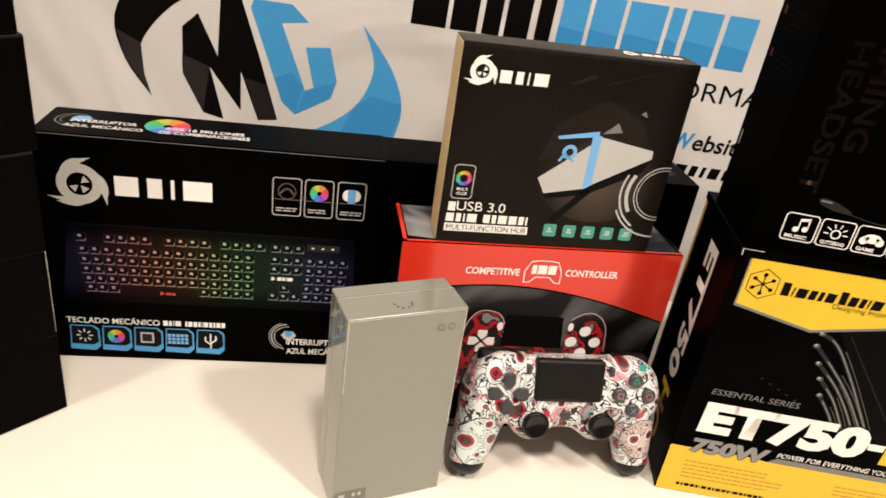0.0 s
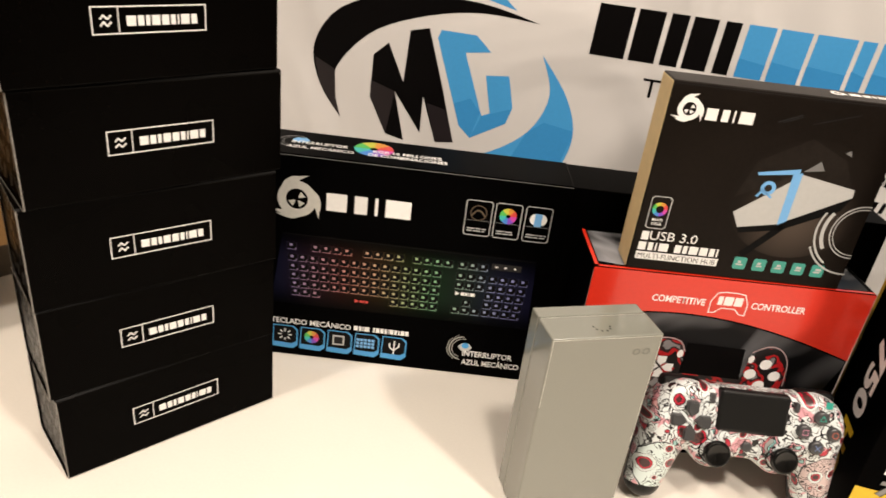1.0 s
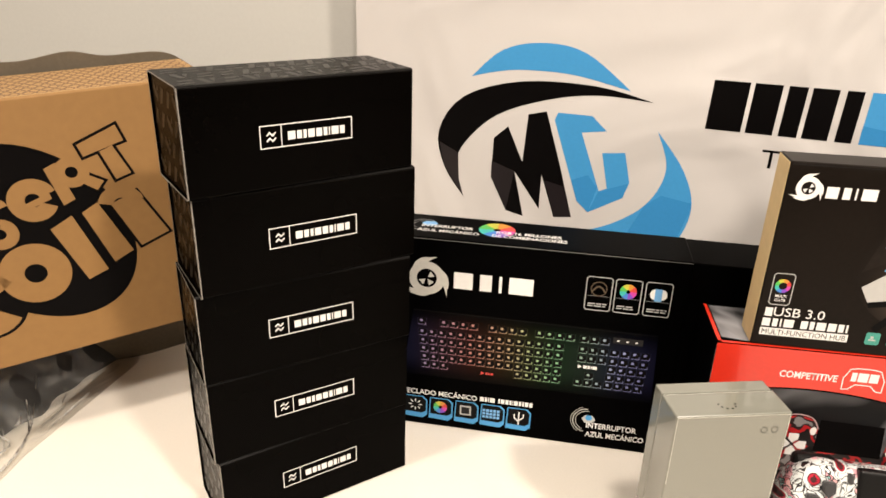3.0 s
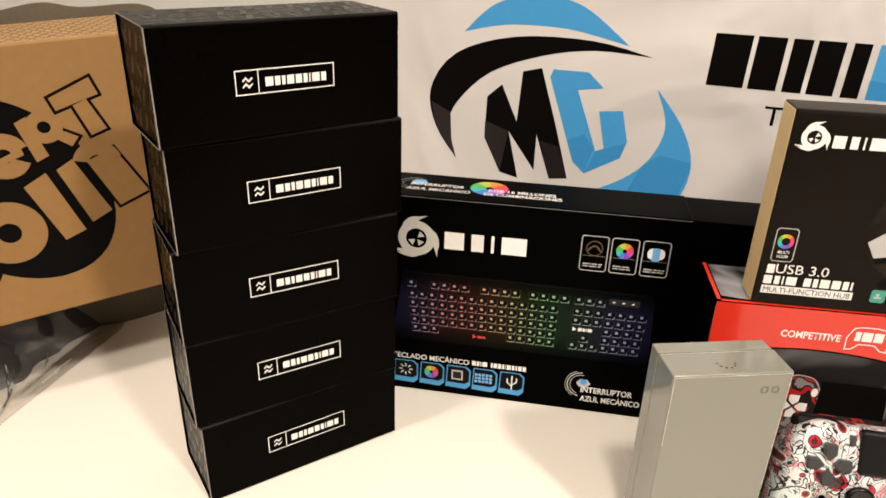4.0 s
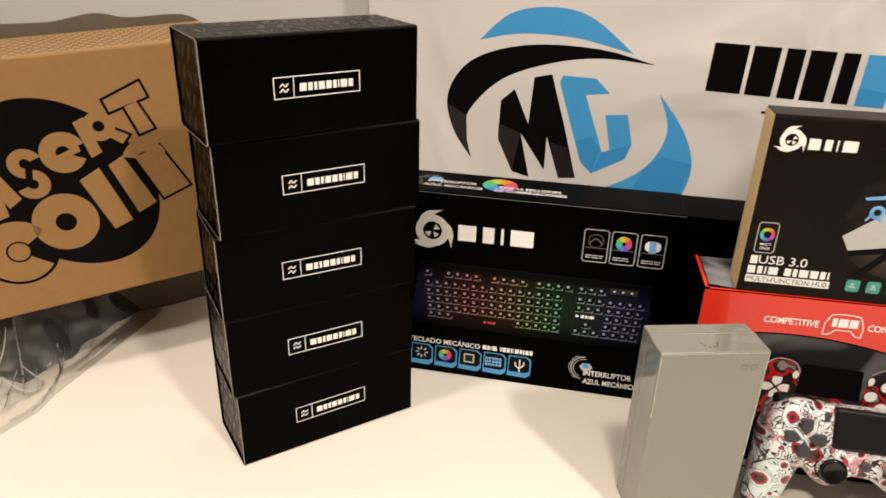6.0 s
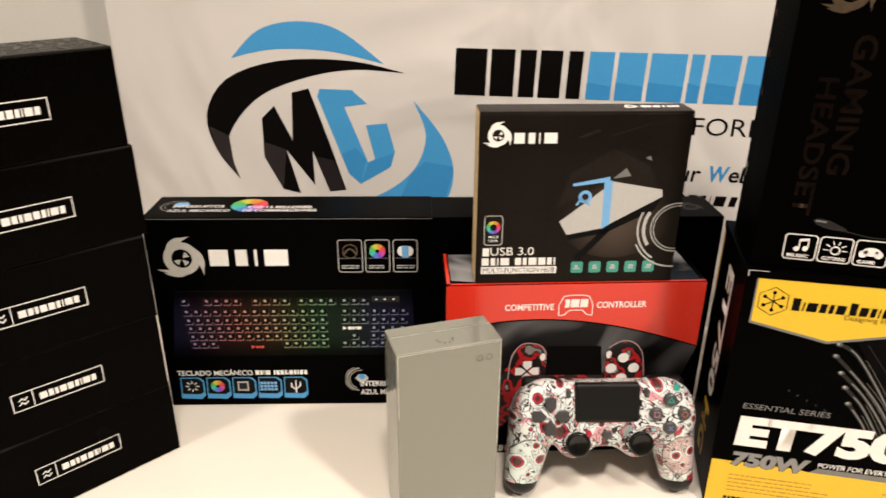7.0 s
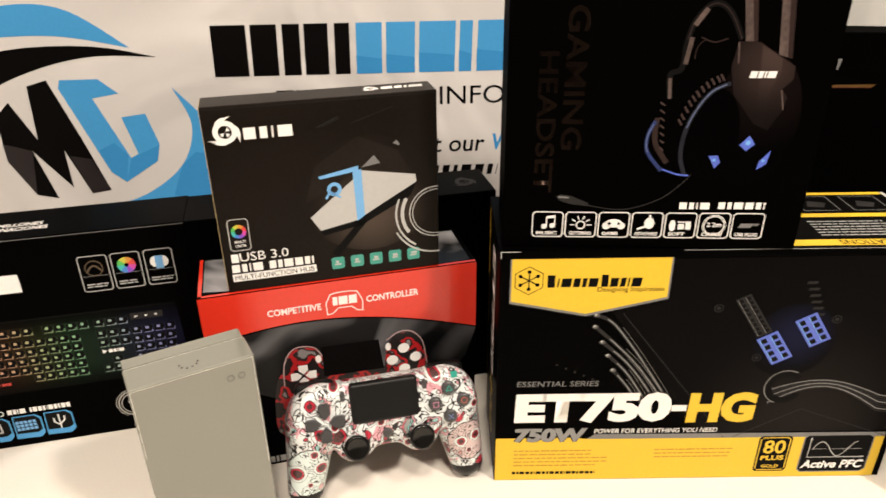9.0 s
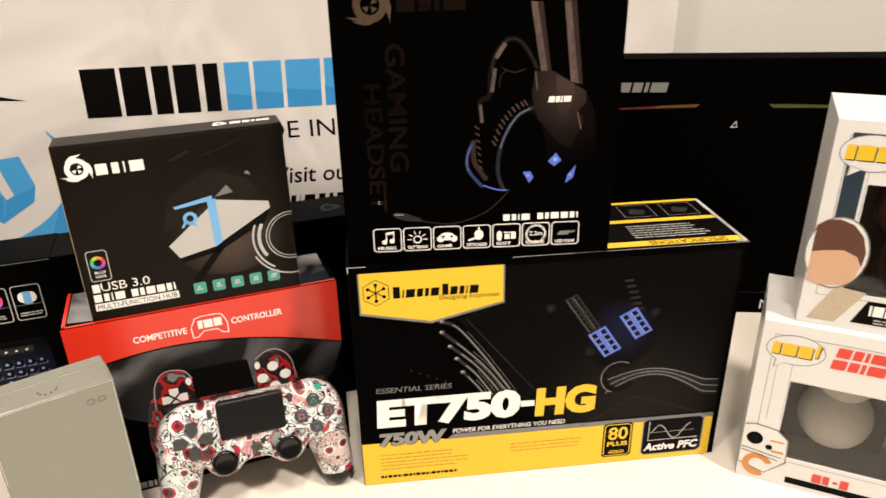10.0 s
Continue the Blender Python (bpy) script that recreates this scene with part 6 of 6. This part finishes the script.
def build_figure_box(m, upper):
    w, d, h = 0.115, 0.082, 0.150 if upper else 0.1458
    lab = "white windowed carton with orange bubble mark, holding a dark figure" if upper else "white windowed carton with red marks, holding a pale round figure"
    ob = thing("figure_box", m, lab, "box", "stacked figure boxes")
    c = 0.0008
    x0, x1, z0, z1 = 0.025, 0.106, 0.028, 0.098 if not upper else 0.108
    part("rear_panel", block(0, w, d - c, d, 0, h, 0.0002), WINDOWWHITE, ob)
    part("side_panel", block(0, c, c, d - c, 0, h, 0.0002), WINDOWWHITE, ob)
    part("side_panel", block(w - c, w, c, d - c, 0, h, 0.0002), WINDOWWHITE, ob)
    part("top_panel", block(c, w - c, c, d - c, h - c, h, 0.0002), WINDOWWHITE, ob)
    part("bottom_panel", block(c, w - c, c, d - c, 0, c, 0.0002), WINDOWWHITE, ob)
    b = bmesh.new()
    for q in ((0, x0, 0, h), (x1, w, 0, h), (x0, x1, 0, z0), (x0, x1, z1, h)):
        block(q[0], q[1], 0, c, q[2], q[3], 0, b)
    bmesh.ops.remove_doubles(b, verts=b.verts[:], dist=1e-6)
    part("front_panel", b, WINDOWWHITE, ob)
    part("window", block(x0 - 0.002, x1 + 0.002, c + 0.0002, c + 0.0004, z0 - 0.002, z1 + 0.002, 0), WINDOW, ob, "clear plastic window")
    part("backing", block(0.006, w - 0.006, d * 0.82, d * 0.82 + 0.001, 0.002, h - 0.002, 0), BACKING if upper else BACKGREY, ob)
    f, t = on_face("F"), on_face("T", h)
    H = h * 1000
    ink("panel_line", outline(9, 24, 110, H - 10, 0.4) + polyline([(14, 60), (14, H - 20)], 0.3) + polyline([(24, 60), (24, H - 25)], 0.3), GREY, ob, f, 1)
    ink("bubble_edge", [disc(24, H - 21, 20, 26, 12.6), [(12, H - 30), (20, H - 32), (11, H - 38)]], GREY, ob, f, 2)
    ink("bubble", [disc(24, H - 21, 19.4, 26, 12), [(12.6, H - 30), (19.6, H - 32), (11.8, H - 37)]], WINDOWWHITE, ob, f, 3)
    blocks = bars(8, H - 26, 28, 10, 3, 0.12, 0.6) + [slant(36.5, H - 24, 39, H - 13, 1.4)]
    ink("bubble_shadow", [[(a + 0.7, b2 - 0.8) for a, b2 in p] for p in blocks], BLACKINK, ob, f, 4)
    marks("bubble_block", blocks, YELLOW, ob, f, 5)
    if upper:
        ink("dark_panel", [rect(10, 60, 22, H - 17), rect(10, H - 17, 108, H - 8)], BLUEPANEL, ob, f, 1.6)
        ink("portrait_patch_edge", [disc(16, 57, 20, 28, 27)], GREY, ob, f, 4)
        ink("portrait_patch", [disc(16, 57, 19, 28, 26)], WINDOWWHITE, ob, f, 5)
        ink("portrait_blob", [[(0.6, 56), (0.6, 76), (6, 80.5), (14, 82), (23, 79), (30, 71), (33.4, 60), (32.6, 48), (29, 56), (20, 60), (8, 58)]], FIGBROWN, ob, f, 6)
        ink("portrait_blob", [[(0.6, 34), (0.6, 56), (8, 58), (20, 60), (29, 56), (32, 48), (30, 39), (24, 33.5), (12, 31.6)]], FIGSKIN, ob, f, 6)
        ink("name_strip", [[(34, 6), (112, 6), (112, 24), (42, 24)]], BLACKINK, ob, f, 3)
        marks("name_block", bars(44, 13, 26, 8, 5, 0.15) + bars(74, 13, 30, 8, 6, 0.15), WHITE, ob, f, 4)
        ink("name_small", lines_of_bars(48, 9.5, 30, 2, 2.2, 1, 3), PALE, ob, f, 4, kind="stuff")
        ink("beige_patch", [[(6, 4), (24, 4), (40, 30), (20, 32)]], FIGTAN, ob, f, 2)
        ink("top_blob", [disc(58, 30, 20, 18, 14)], FIGBROWN, ob, t, 1)
        ink("top_blob", [disc(58, 24, 16, 18, 8)], FIGSKIN, ob, t, 2)
    else:
        marks("red_block", bars(50, H - 20, 34, 8, 4, 0.14, 1) + bars(48, H - 30, 36, 8, 4, 0.14, 1), RED, ob, f, 3)
        ink("portrait_patch_edge", [[(0.5, 14), (0.5, 52), (8, 54), (24, 52), (33, 44), (34, 22), (20, 8)]], GREY, ob, f, 3)
        ink("portrait_patch", [[(0.5, 15), (0.5, 51), (8, 53), (23.5, 51), (32, 43.5), (33, 23), (20, 9)]], WINDOWWHITE, ob, f, 4)
        ink("dark_spot", [disc(9, 40, 6, 18)], BLACKINK, ob, f, 5)
        ink("dark_spot", [disc(20, 34, 2.6, 14)], BLACKINK, ob, f, 5)
        ink("orange_patch", ring(14, 15, 6, 11, 20, 20, 300) + [rect(22, 30, 31, 32), rect(20, 40, 30, 41.5)], FIGORANGE, ob, f, 5)
        ink("black_line", [stroke((0.6, 30), (30, 26), 0.6), stroke((0.6, 27), (28, 23), 0.6)], BLACKINK, ob, f, 6)
        ink("name_strip", [rect(36, 4, 112, 10)], BLACKINK, ob, f, 2)
        marks("name_block", bars(54, 11, 13, 8, 2, 0.15) + [rect(68.5, 14, 72, 16)] + bars(73.5, 11, 7, 8, 1, 0.12), HUES[0], ob, f, 3)
    # figure: one plain rounded form
    fig = bmesh.new()
    if upper:
        bmesh.ops.create_uvsphere(fig, u_segments=24, v_segments=16, radius=0.030, matrix=Matrix.Translation((0.066, 0.034, 0.085)) @ Matrix.Diagonal((1, 0.8, 0.85, 1)))
        bmesh.ops.create_uvsphere(fig, u_segments=20, v_segments=14, radius=0.020, matrix=Matrix.Translation((0.066, 0.042, 0.042)) @ Matrix.Diagonal((0.8, 0.7, 1.5, 1)))
    else:
        bmesh.ops.create_uvsphere(fig, u_segments=24, v_segments=16, radius=0.027, matrix=Matrix.Translation((0.064, 0.033, 0.056)))
        bmesh.ops.create_uvsphere(fig, u_segments=24, v_segments=16, radius=0.020, matrix=Matrix.Translation((0.066, 0.033, 0.088)) @ Matrix.Diagonal((1, 1, 0.75, 1)))
    me = bpy.data.meshes.new("figure")
    fig.to_mesh(me)
    fig.free()
    me.materials.append(FIGBROWN if upper else FIGWHITE)
    me.polygons.foreach_set("use_smooth", [True] * len(me.polygons))
    child("figure", me, ob, "plain dark figure" if upper else "plain pale round figure")


BLUEPANEL = material("dark_blue_panel", (0.010, 0.026, 0.045), 0.4, grain=0.2, bump=0)
FIGTAN = material("pale_beige_print", (0.45, 0.38, 0.27), 0.5, grain=0.1, bump=0)
build_figure_box(pose(0.5615, 0.4455, 0.0003, 0, 0, -34), False)
build_figure_box(pose(0.5822, 0.4400, 0.1464, 0, 0, -33), True)
